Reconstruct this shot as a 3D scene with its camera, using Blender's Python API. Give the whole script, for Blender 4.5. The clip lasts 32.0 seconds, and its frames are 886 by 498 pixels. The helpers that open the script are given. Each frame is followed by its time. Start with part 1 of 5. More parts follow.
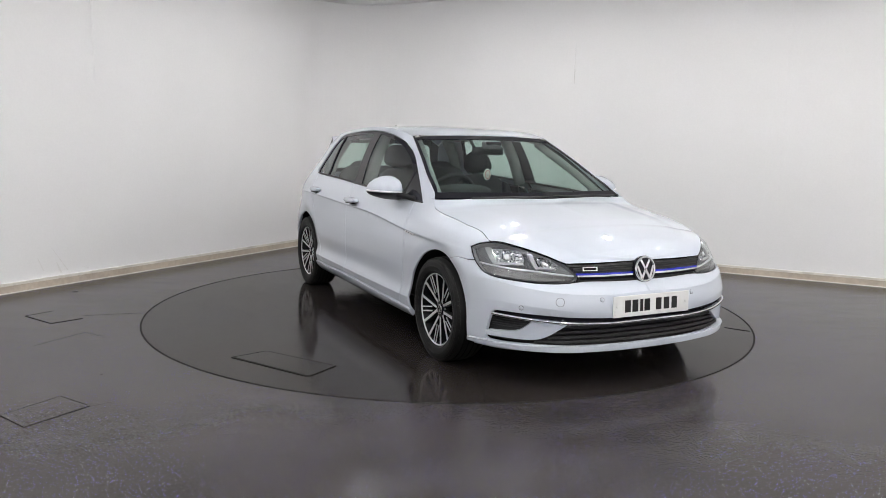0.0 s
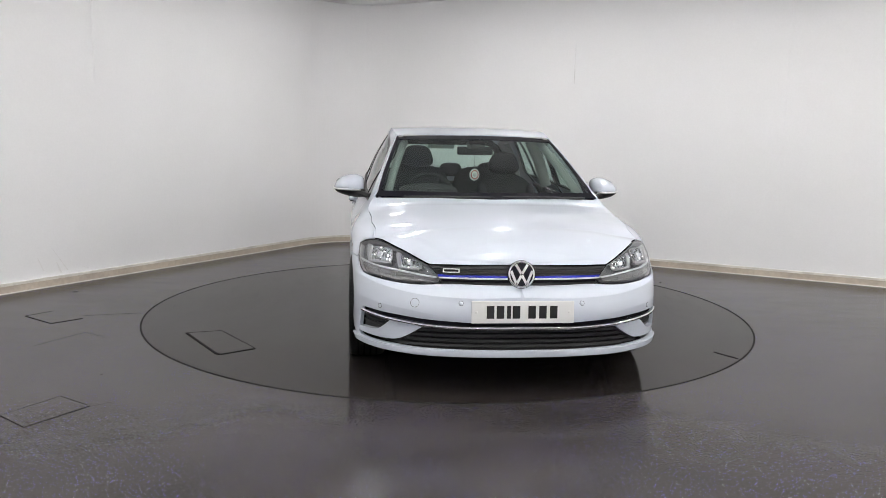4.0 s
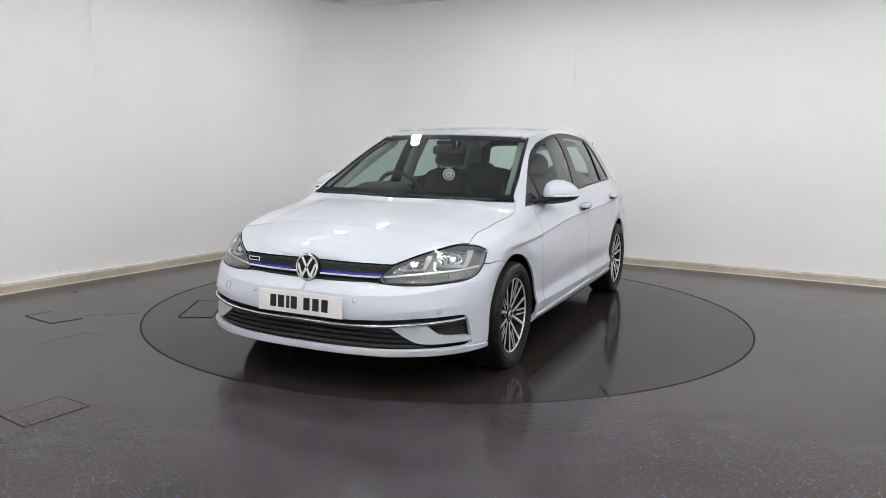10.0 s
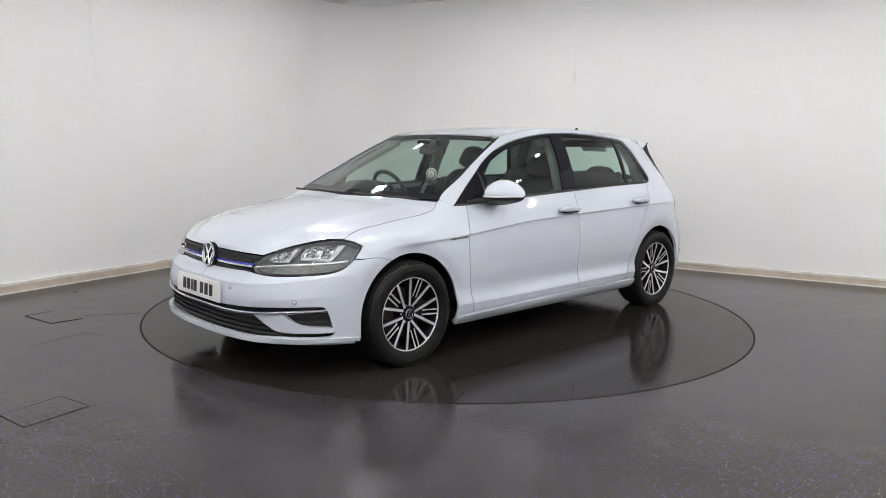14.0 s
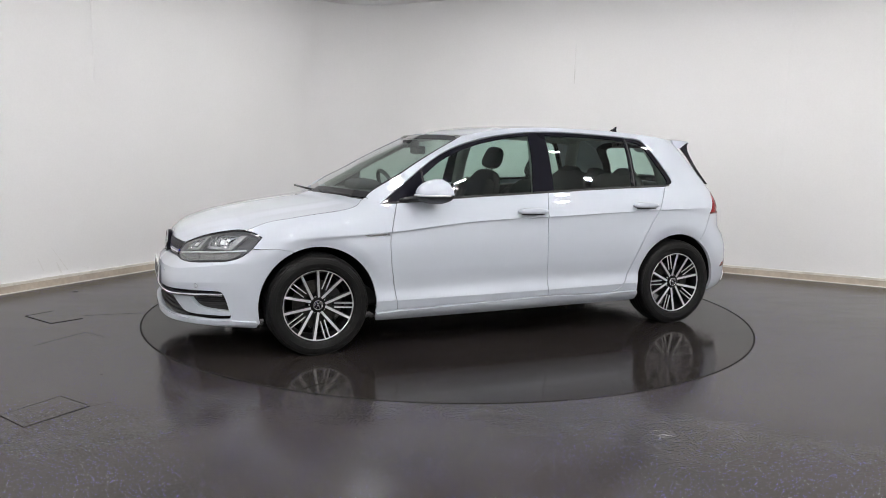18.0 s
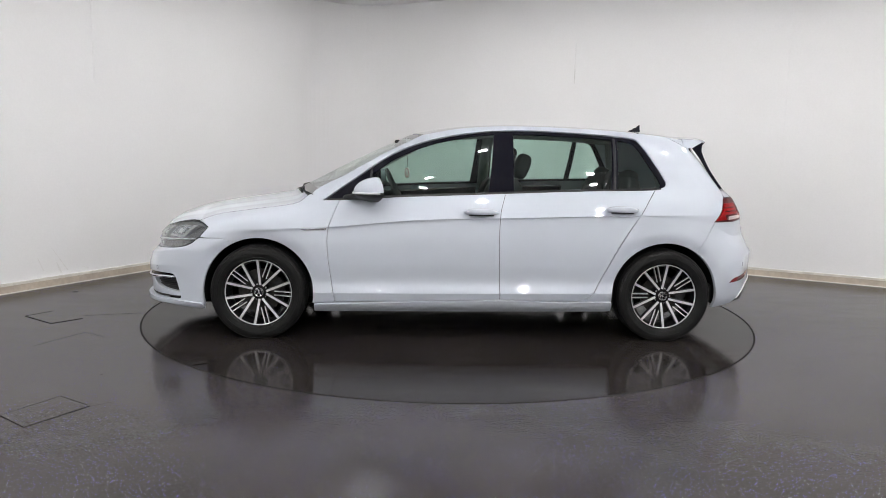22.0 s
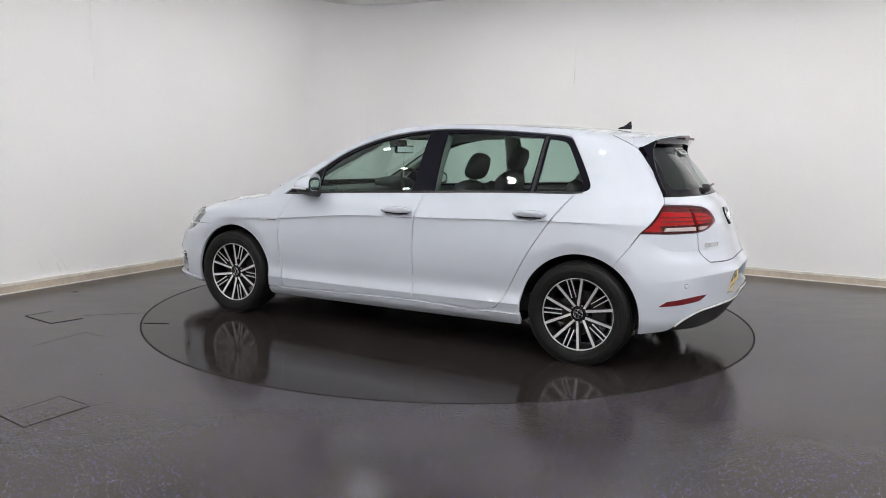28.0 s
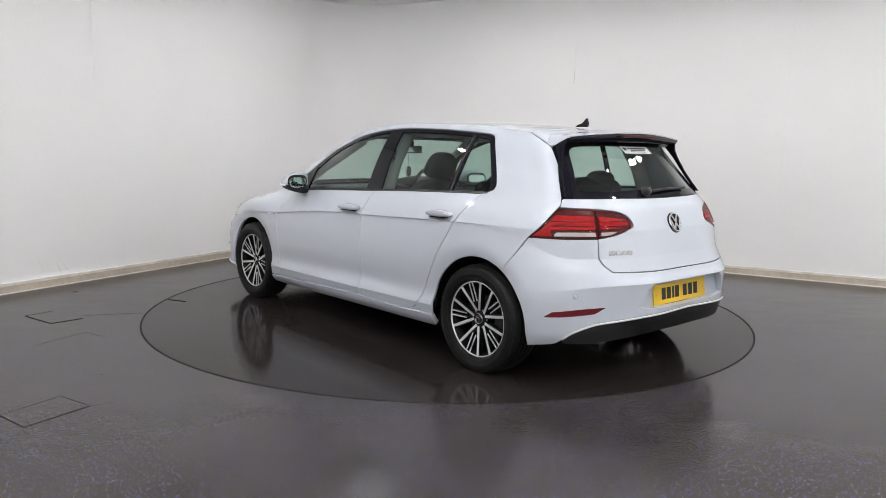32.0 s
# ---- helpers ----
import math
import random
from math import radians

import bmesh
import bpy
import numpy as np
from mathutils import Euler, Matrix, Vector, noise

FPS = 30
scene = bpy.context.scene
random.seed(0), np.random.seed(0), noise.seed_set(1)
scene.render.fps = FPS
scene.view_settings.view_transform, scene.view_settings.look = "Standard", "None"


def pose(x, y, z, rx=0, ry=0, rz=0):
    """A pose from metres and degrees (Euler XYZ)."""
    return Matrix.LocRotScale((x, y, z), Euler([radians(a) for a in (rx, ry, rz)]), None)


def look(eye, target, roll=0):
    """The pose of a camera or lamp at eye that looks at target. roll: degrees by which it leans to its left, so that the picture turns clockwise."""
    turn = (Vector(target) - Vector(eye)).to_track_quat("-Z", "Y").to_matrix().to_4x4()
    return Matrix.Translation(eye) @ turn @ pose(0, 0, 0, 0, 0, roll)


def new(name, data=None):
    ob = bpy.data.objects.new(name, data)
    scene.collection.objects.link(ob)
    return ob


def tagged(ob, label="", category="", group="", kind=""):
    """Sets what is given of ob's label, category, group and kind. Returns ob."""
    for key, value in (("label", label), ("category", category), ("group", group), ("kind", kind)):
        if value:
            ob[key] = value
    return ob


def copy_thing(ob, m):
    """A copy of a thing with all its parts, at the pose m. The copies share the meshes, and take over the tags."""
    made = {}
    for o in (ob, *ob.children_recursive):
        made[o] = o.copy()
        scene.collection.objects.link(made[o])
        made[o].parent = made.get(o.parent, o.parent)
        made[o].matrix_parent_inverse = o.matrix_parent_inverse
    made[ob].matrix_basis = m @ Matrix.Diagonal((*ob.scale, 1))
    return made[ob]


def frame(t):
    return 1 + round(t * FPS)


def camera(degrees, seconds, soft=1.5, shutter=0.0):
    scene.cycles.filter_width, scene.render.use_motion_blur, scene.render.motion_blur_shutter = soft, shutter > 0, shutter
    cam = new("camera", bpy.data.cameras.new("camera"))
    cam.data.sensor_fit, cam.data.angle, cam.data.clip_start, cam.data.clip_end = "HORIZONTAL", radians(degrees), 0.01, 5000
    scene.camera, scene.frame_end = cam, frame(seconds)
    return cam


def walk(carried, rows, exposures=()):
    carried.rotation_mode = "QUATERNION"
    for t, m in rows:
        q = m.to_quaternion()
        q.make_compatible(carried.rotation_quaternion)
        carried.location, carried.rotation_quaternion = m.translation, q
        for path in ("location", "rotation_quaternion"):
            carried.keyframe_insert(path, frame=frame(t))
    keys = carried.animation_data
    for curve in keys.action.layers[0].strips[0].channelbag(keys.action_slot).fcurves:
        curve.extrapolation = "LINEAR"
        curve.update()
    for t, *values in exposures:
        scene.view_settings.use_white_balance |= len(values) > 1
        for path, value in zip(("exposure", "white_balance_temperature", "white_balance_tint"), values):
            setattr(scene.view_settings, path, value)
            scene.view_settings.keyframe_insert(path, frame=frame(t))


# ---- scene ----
# ---------------------------------------------------------------- camera
EYE = (0.0, -5.750, 1.244)
PITCH, YAW, ROLL = radians(-7.811), radians(-0.406), 1.083
AIM = (EYE[0] + math.cos(PITCH) * math.sin(YAW), EYE[1] + math.cos(PITCH) * math.cos(YAW), EYE[2] + math.sin(PITCH))
cam = camera(61.25, 32.0, soft=.8)
walk(cam, [(0, look(EYE, AIM, ROLL)), (32, look(EYE, AIM, ROLL))])

# heading of the turntable and of the car on it, degrees by seconds
TURN = [(0, -62.91), (2, -73.23), (4, -83.56), (6, -93.89), (8, -104.29), (10, -114.79), (12, -125.24), (14, -135.61),
        (16, -146.06), (18, -156.50), (20, -166.77), (22, -176.95), (24, -187.01), (26, -197.11), (28, -207.33), (30, -217.73), (32, -228.13)]
CAR_X, CAR_Y = -0.0505, 0.143        # the car's middle on the turntable

# ---------------------------------------------------------------- world and exposure
world = bpy.data.worlds.new("world")
world.use_nodes = True
world.node_tree.nodes["Background"].inputs[0].default_value = (0.6, 0.65, 0.7, 1)
world.node_tree.nodes["Background"].inputs[1].default_value = 0.02
scene.world = world
scene.view_settings.exposure = 0.0


# ---------------------------------------------------------------- materials
def mat(name, color=(.5, .5, .5), rough=.5, metal=0.0, coat=0.0, coat_rough=.03, spec=.5, emit=None, power=1.0):
    m = bpy.data.materials.new(name)
    m.use_nodes = True
    b = m.node_tree.nodes["Principled BSDF"]
    b.inputs["Base Color"].default_value = (*color, 1)
    b.inputs["Roughness"].default_value = rough
    b.inputs["Metallic"].default_value = metal
    b.inputs["Coat Weight"].default_value = coat
    b.inputs["Coat Roughness"].default_value = coat_rough
    b.inputs["Specular IOR Level"].default_value = spec
    if emit:
        b.inputs["Emission Color"].default_value = (*emit, 1)
        b.inputs["Emission Strength"].default_value = power
    return m


def grain(m, scale, amount, bump=0.0, detail=4.0, rough=0.0, coord="Object"):
    """Mottle the colour by amount, the roughness by rough, and the relief by bump, with noise of that scale per metre."""
    t = m.node_tree
    b = t.nodes["Principled BSDF"]
    co, no = t.nodes.new("ShaderNodeTexCoord"), t.nodes.new("ShaderNodeTexNoise")
    no.inputs["Scale"].default_value, no.inputs["Detail"].default_value = scale, detail
    t.links.new(co.outputs[coord], no.inputs["Vector"])
    if amount:
        mix = t.nodes.new("ShaderNodeMix")
        mix.data_type, mix.blend_type = "RGBA", "MULTIPLY"
        ramp = t.nodes.new("ShaderNodeMapRange")
        ramp.inputs[1].default_value, ramp.inputs[2].default_value = .3, .7
        ramp.inputs[3].default_value, ramp.inputs[4].default_value = 1 - amount, 1 + amount
        t.links.new(no.outputs["Fac"], ramp.inputs[0])
        mix.inputs[0].default_value = 1
        old = b.inputs["Base Color"]
        if old.is_linked:
            t.links.new(old.links[0].from_socket, mix.inputs[6])
        else:
            mix.inputs[6].default_value = old.default_value
        t.links.new(ramp.outputs[0], mix.inputs[7])
        t.links.new(mix.outputs[2], old)
    if rough:
        rr = t.nodes.new("ShaderNodeMapRange")
        rr.inputs[1].default_value, rr.inputs[2].default_value = .3, .7
        base = b.inputs["Roughness"].default_value
        rr.inputs[3].default_value, rr.inputs[4].default_value = base - rough, base + rough
        t.links.new(no.outputs["Fac"], rr.inputs[0])
        t.links.new(rr.outputs[0], b.inputs["Roughness"])
    if bump:
        bu = t.nodes.new("ShaderNodeBump")
        bu.inputs["Strength"].default_value = 1.0
        bu.inputs["Distance"].default_value = bump
        t.links.new(no.outputs["Fac"], bu.inputs["Height"])
        if b.inputs["Normal"].is_linked:
            t.links.new(b.inputs["Normal"].links[0].from_socket, bu.inputs["Normal"])
        t.links.new(bu.outputs[0], b.inputs["Normal"])
    return m


def glass(name, tint, gloss=1.0):
    """A thin pane: tinted see-through with a mirror gloss that grows to the edge."""
    m = bpy.data.materials.new(name)
    m.use_nodes = True
    t = m.node_tree
    t.nodes.clear()
    out, mix = t.nodes.new("ShaderNodeOutputMaterial"), t.nodes.new("ShaderNodeMixShader")
    clear, shine, edge = t.nodes.new("ShaderNodeBsdfTransparent"), t.nodes.new("ShaderNodeBsdfGlossy"), t.nodes.new("ShaderNodeLayerWeight")
    steep, fr = t.nodes.new("ShaderNodeMath"), t.nodes.new("ShaderNodeMapRange")
    clear.inputs[0].default_value = (*tint, 1)
    shine.inputs["Roughness"].default_value = .01
    shine.inputs["Color"].default_value = (gloss, gloss, gloss, 1)
    steep.operation = "POWER"
    steep.inputs[1].default_value = 5.0
    fr.inputs[3].default_value, fr.inputs[4].default_value = .07, .95
    t.links.new(edge.outputs["Facing"], steep.inputs[0])
    t.links.new(steep.outputs[0], fr.inputs[0])
    t.links.new(fr.outputs[0], mix.inputs[0])
    t.links.new(clear.outputs[0], mix.inputs[1])
    t.links.new(shine.outputs[0], mix.inputs[2])
    t.links.new(mix.outputs[0], out.inputs[0])
    return m


def floor_vinyl(name, color, flakes=1.0, spec=.1, rough=.13, smear=.025):
    """Dark safety vinyl with sparse pale and blue flakes, dull scuffs, mop smears and a waxed gloss."""
    m = grain(grain(mat(name, color, rough, spec=spec), 1.3, .20, coord="Object"), 90, .22, bump=.0002, detail=2)
    t = m.node_tree
    b = t.nodes["Principled BSDF"]
    co = t.nodes.new("ShaderNodeTexCoord")
    # smears of the mop: long soft streaks that change the gloss alone
    turn, swirl, span = t.nodes.new("ShaderNodeMapping"), t.nodes.new("ShaderNodeTexNoise"), t.nodes.new("ShaderNodeMapRange")
    turn.inputs["Rotation"].default_value = (0, 0, radians(24))
    turn.inputs["Scale"].default_value = (1.1, 4.5, 1)
    swirl.inputs["Scale"].default_value, swirl.inputs["Detail"].default_value, swirl.inputs["Distortion"].default_value = 1.6, 6, 1.2
    span.inputs[1].default_value, span.inputs[2].default_value = .38, .68
    span.inputs[3].default_value, span.inputs[4].default_value = rough - smear, rough + smear
    t.links.new(co.outputs["Object"], turn.inputs[0])
    t.links.new(turn.outputs[0], swirl.inputs["Vector"])
    t.links.new(swirl.outputs["Fac"], span.inputs[0])
    t.links.new(span.outputs[0], b.inputs["Roughness"])
    for scale, width, keep, tone in ((112, .145, .84, (.70, .72, .84)), (118, .185, .62, (.24, .21, .90)), (75, .15, .95, (.5, .6, .5))):
        vo = t.nodes.new("ShaderNodeTexVoronoi")
        vo.inputs["Scale"].default_value = scale
        t.links.new(co.outputs["Object"], vo.inputs["Vector"])
        near = t.nodes.new("ShaderNodeMath")
        near.operation = "LESS_THAN"
        near.inputs[1].default_value = width
        t.links.new(vo.outputs["Distance"], near.inputs[0])
        sep = t.nodes.new("ShaderNodeSeparateColor")
        t.links.new(vo.outputs["Color"], sep.inputs[0])
        few = t.nodes.new("ShaderNodeMath")
        few.operation = "GREATER_THAN"
        few.inputs[1].default_value = keep
        t.links.new(sep.outputs[0], few.inputs[0])
        both = t.nodes.new("ShaderNodeMath")
        both.operation = "MULTIPLY"
        t.links.new(near.outputs[0], both.inputs[0])
        t.links.new(few.outputs[0], both.inputs[1])
        mix = t.nodes.new("ShaderNodeMix")
        mix.data_type = "RGBA"
        t.links.new(both.outputs[0], mix.inputs[0])
        t.links.new(b.inputs["Base Color"].links[0].from_socket, mix.inputs[6])
        mix.inputs[7].default_value = (*(c + (x - c) * flakes for c, x in zip(color, tone)), 1)
        t.links.new(mix.outputs[2], b.inputs["Base Color"])
    return m


WALL = grain(grain(mat("wall_paint", (.89, .887, .885), .55), .8, .02), 60, .012, bump=.0004)
CEIL = grain(mat("ceiling_paint", (.89, .89, .89), .7), 2, .03)
VINYL = floor_vinyl("floor_vinyl", (.044, .0385, .0375), 1.0, .15, .165, .03)
DISC = floor_vinyl("turntable_vinyl", (.023, .0195, .0175), .2, .08, .115, .045)
SKIRT = grain(grain(mat("skirting_wood", (.55, .48, .39), .5), 3, .14), 30, .08, bump=.0006)
SKIRT_TOP = grain(mat("skirting_cap", (.74, .71, .65), .45), 7, .15)
GAP = mat("gap_rubber", (.012, .012, .012), .7, spec=.12)
LED = mat("led_panel", (.9, .9, .9), .5, emit=(1.0, .985, .98), power=312)
METAL = grain(mat("brushed_aluminium", (.6, .6, .6), .35, 1), 40, .1)
PAINT = mat("silver_white_paint", (.592, .634, .702), .45, .12, coat=1.0, coat_rough=.015, spec=.12)
grain(PAINT, 900, .03, detail=1)
BLACK = mat("gloss_black_plastic", (.009, .009, .014), .035, spec=.30)
TRIM = grain(mat("matt_black_plastic", (.016, .016, .017), .5), 120, .15, bump=.0002)
RUBBER = grain(grain(mat("tyre_rubber", (.011, .011, .011), .45, spec=.22), 25, .2), 160, .15, bump=.0003)
CHROME = mat("chrome", (.82, .83, .85), .08, 1)
FACET = mat("faceted_reflector", (.86, .87, .89), .10, 1)
_v, _b, _c = FACET.node_tree.nodes.new("ShaderNodeTexVoronoi"), FACET.node_tree.nodes.new("ShaderNodeBump"), FACET.node_tree.nodes.new("ShaderNodeTexCoord")
_v.inputs["Scale"].default_value = 62
_b.inputs["Distance"].default_value = .011
FACET.node_tree.links.new(_c.outputs["Object"], _v.inputs["Vector"])
FACET.node_tree.links.new(_v.outputs["Distance"], _b.inputs["Height"])
FACET.node_tree.links.new(_b.outputs[0], FACET.node_tree.nodes["Principled BSDF"].inputs["Normal"])
SILVER = grain(mat("machined_alloy", (.74, .74, .75), .34, .6), 120, .08)
SATIN = mat("satin_chrome", (.86, .87, .88), .28, .45)
DARKRIM = mat("dark_alloy_paint", (.006, .006, .007), .35, spec=.25)
SCREEN = glass("tinted_screen", (.72, .84, .79))
WINDOW = glass("tinted_window", (.66, .80, .74))
LENS = glass("clear_lens", (.93, .95, .96))
CLOTH = grain(grain(mat("grey_seat_cloth", (.022, .022, .025), .85), 30, .2), 400, .25, bump=.0006)
LINER = grain(mat("cabin_plastic", (.02, .02, .021), .65), 150, .15, bump=.0002)
PALE = grain(mat("pale_headlining", (.32, .33, .315), .9), 200, .06)
RED = mat("red_lens", (.42, .003, .006), .3, spec=.3)
STRIP_RED = mat("dark_reflector_red", (.15, .007, .011), .25, coat=.6)
REDDARK = mat("dark_red_lens", (.06, .003, .005), .3, spec=.3)
WHITE_LENS = mat("reversing_lens", (.52, .45, .45), .3)
BLUE = mat("blue_strip", (.02, .03, .45), .2, coat=1)
PLATE_W = mat("white_plate", (.82, .82, .80), .3, coat=.4)
PLATE_Y = mat("yellow_plate", (.85, .55, .02), .3, coat=.4)
LAMP_GREY = mat("lamp_housing", (.14, .142, .147), .3, .3)
INK = mat("black_print", (.01, .01, .01), .4)


# ---------------------------------------------------------------- mesh helpers
def link(name, me, material, parent=None, label="", smooth=False):
    if material:
        me.materials.append(material)
    ob = new(name, me)
    if parent is not None:
        ob.parent = parent
    if label:
        ob["label"] = label
    if smooth:
        me.polygons.foreach_set("use_smooth", [True] * len(me.polygons))
    return ob


def part(name, bm, material, parent, label="", smooth=False):
    me = bpy.data.meshes.new(name)
    bmesh.ops.recalc_face_normals(bm, faces=bm.faces[:])
    bm.to_mesh(me)
    bm.free()
    return link(name, me, material, parent, label, smooth)


def box(bm, lo, hi, bevel=0.0, m=None, segments=2):
    r = bmesh.ops.create_cube(bm, size=1)
    vs = r["verts"]
    for v in vs:
        v.co = Vector([(a + b) / 2 + (b - a) * c for a, b, c in zip(lo, hi, v.co)])
    if bevel:
        es = {e for v in vs for e in v.link_edges}
        out = bmesh.ops.bevel(bm, geom=list(es), offset=bevel, segments=segments, affect="EDGES", profile=.5)
        vs = list({v for f in out["faces"] for v in f.verts} | {v for v in vs if v.is_valid})
    if m is not None:
        bmesh.ops.transform(bm, matrix=m, verts=[v for v in vs if v.is_valid])
    return vs


def prism(bm, outline, height, m=None, bevel=0.0):
    """An outline in the x-y plane pulled up by height, then placed by m."""
    lo = [bm.verts.new((x, y, 0)) for x, y in outline]
    hi = [bm.verts.new((x, y, height)) for x, y in outline]
    n = len(lo)
    bm.faces.new(lo[::-1])
    top = bm.faces.new(hi)
    for i in range(n):
        bm.faces.new((lo[i], lo[(i + 1) % n], hi[(i + 1) % n], hi[i]))
    vs = lo + hi
    if bevel:
        out = bmesh.ops.bevel(bm, geom=top.edges[:], offset=bevel, segments=2, affect="EDGES", profile=.5)
        vs = list({v for v in vs if v.is_valid} | {v for f in out["faces"] for v in f.verts})
    if m is not None:
        bmesh.ops.transform(bm, matrix=m, verts=vs)
    return vs


def lathe(bm, profile, steps=64, m=None, start=0.0, end=360.0):
    """Turn a profile of (radius, height) about the z axis."""
    full = abs(end - start) > 359.9
    count = steps if full else steps + 1
    rings = []
    for k in range(count):
        a = radians(start + (end - start) * k / steps)
        rings.append([bm.verts.new((r * math.cos(a), r * math.sin(a), h)) for r, h in profile])
    for k in range(steps):
        a, b = rings[k], rings[(k + 1) % count]
        for i in range(len(profile) - 1):
            bm.faces.new((a[i], b[i], b[i + 1], a[i + 1]))
    vs = [v for r in rings for v in r]
    if m is not None:
        bmesh.ops.transform(bm, matrix=m, verts=vs)
    return vs


def tube(bm, pts, radius, sides=8, closed=False):
    """A round bar along a line of points."""
    pts = [Vector(p) for p in pts]
    rings = []
    for i, p in enumerate(pts):
        a = pts[i - 1] if i or closed else p
        b = pts[(i + 1) % len(pts)] if i + 1 < len(pts) or closed else p
        d = (b - a).normalized()
        q = d.to_track_quat("Z", "Y").to_matrix()
        rings.append([bm.verts.new(p + q @ Vector((radius * math.cos(2 * math.pi * k / sides), radius * math.sin(2 * math.pi * k / sides), 0))) for k in range(sides)])
    for i in range(len(rings) - (0 if closed else 1)):
        a, b = rings[i], rings[(i + 1) % len(rings)]
        for k in range(sides):
            bm.faces.new((a[k], a[(k + 1) % sides], b[(k + 1) % sides], b[k]))
    if not closed:
        bm.faces.new(rings[0][::-1])
        bm.faces.new(rings[-1])


# ---------------------------------------------------------------- the room
ALONG, ACROSS = Vector((.471, .882, 0)), Vector((.882, -.471, 0))     # the two wall directions
CORNER = Vector((-1.385, 4.21, 0))
HIGH, ROUND = 2.975, .85
WIDE, DEEP = 9.6, 10.6


def place(a, b, z=0.0):
    p = CORNER - ALONG * a + ACROSS * b
    return Vector((p.x, p.y, z))


def sweep_wall(name, runs, thick, z0, z1, material, label, category):
    """A strip of wall along points (a, b), thickened outwards."""
    bm = bmesh.new()
    cols = []
    n = len(runs)
    for i, (a, b) in enumerate(runs):
        a0, b0 = runs[max(i - 1, 0)]
        a1, b1 = runs[min(i + 1, n - 1)]
        d = Vector((a1 - a0, b1 - b0)).normalized()
        o = Vector((-d.y, d.x)) * thick
        cols.append([bm.verts.new(place(a, b, z0)), bm.verts.new(place(a, b, z1)), bm.verts.new(place(a + o.x, b + o.y, z1)), bm.verts.new(place(a + o.x, b + o.y, z0))])
    for p, q in zip(cols, cols[1:]):
        for k in range(4):
            bm.faces.new((p[k], q[k], q[(k + 1) % 4], p[(k + 1) % 4]))
    bm.faces.new(cols[0])
    bm.faces.new(cols[-1][::-1])
    ob = part(name, bm, material, None, smooth=False)
    return tagged(ob, label, category, kind="structure")


# from the left wall's near end, round the far corner, to the right wall's end: (a, b), b = 0 on the left wall, a = 0 on the right one
run_arc = [(ROUND - ROUND * math.sin(radians(90 * k / 20)), ROUND - ROUND * math.cos(radians(90 * k / 20))) for k in range(21)]
sweep_wall("wall_north", [(DEEP, 0.0)] + run_arc + [(0.0, WIDE)], .12, 0, HIGH, WALL, "white painted studio wall with a rounded corner", "wall")
sweep_wall("wall_east", [(-.12, WIDE), (DEEP + .12, WIDE)], .12, 0, HIGH, WALL, "white painted studio wall behind the camera", "wall")
sweep_wall("wall_south", [(DEEP, WIDE), (DEEP, -.12)], .12, 0, HIGH, WALL, "white painted studio wall behind the camera", "wall")

# skirting: a worn timber board with a paler cap
sk_in = [(DEEP, .018)] + [(ROUND - (ROUND - .018) * math.sin(radians(90 * k / 20)), ROUND - (ROUND - .018) * math.cos(radians(90 * k / 20))) for k in range(21)] + [(.018, WIDE)]
base = sweep_wall("baseboard", sk_in, .018, 0, .062, SKIRT, "worn cream timber skirting board along the wall", "skirting")
cap_in = [(DEEP, .022)] + [(ROUND - (ROUND - .022) * math.sin(radians(90 * k / 20)), ROUND - (ROUND - .022) * math.cos(radians(90 * k / 20))) for k in range(21)] + [(.022, WIDE)]
sweep_wall("trim", cap_in, .022, .0625, .084, SKIRT_TOP, "pale cap strip on top of the skirting board", "skirting")

foot_in = [(DEEP, .027)] + [(ROUND - (ROUND - .027) * math.sin(radians(90 * k / 20)), ROUND - (ROUND - .027) * math.cos(radians(90 * k / 20))) for k in range(21)] + [(.027, WIDE)]
sweep_wall("trim", foot_in, .0085, 0, .0085, SKIRT_TOP, "thin pale bead at the foot of the skirting board", "skirting")

# thin joints between the wall boards
for k, (a, b, z0, z1) in enumerate(((3.72, 0.0, 1.75, HIGH), (0.0, 3.12, 1.95, 2.45), (0.0, 5.28, .75, HIGH), (0.0, 6.6, 2.55, HIGH))):
    bm = bmesh.new()
    m = Matrix.Translation(place(a, b)) @ Matrix.Rotation(math.atan2(ALONG.y, ALONG.x), 4, "Z")
    box(bm, (-.004, -.004, z0), (.004, .004, z1), .0015, m)
    tagged(part("trim", bm, WALL, None), "thin painted joint strip on the white wall", "wall joint", kind="structure")

MARK = mat("wall_mark", (.56, .54, .51), .7)
SCUFF = grain(mat("wall_scuff_paint", (.84, .832, .82), .6), 30, .06)
for u0, z0, u1, z1, wide in ((3.02, .875, 3.33, .872, .006), (3.14, .705, 3.30, .703, .004), (3.115, 1.96, 3.118, 2.43, .006)):
    bm = bmesh.new()
    a_, b_ = place(-.0005, u0, z0), place(-.0005, u1, z1)
    lie = (b_ - a_).normalized()
    lift = Vector((0, 0, 1)) if abs(lie.z) < .5 else ACROSS
    vs_ = [bm.verts.new(q) for q in (a_ - lift * wide / 2, b_ - lift * wide / 3, b_ + lift * wide / 3, a_ + lift * wide / 2)]
    ex = bmesh.ops.extrude_face_region(bm, geom=[bm.faces.new(vs_)])
    bmesh.ops.translate(bm, verts=[v for v in ex["geom"] if isinstance(v, bmesh.types.BMVert)], vec=-ALONG * .0014)
    tagged(part("wall_crack", bm, MARK, None), "hairline crack in the white wall paint", "crack", "wall cracks")
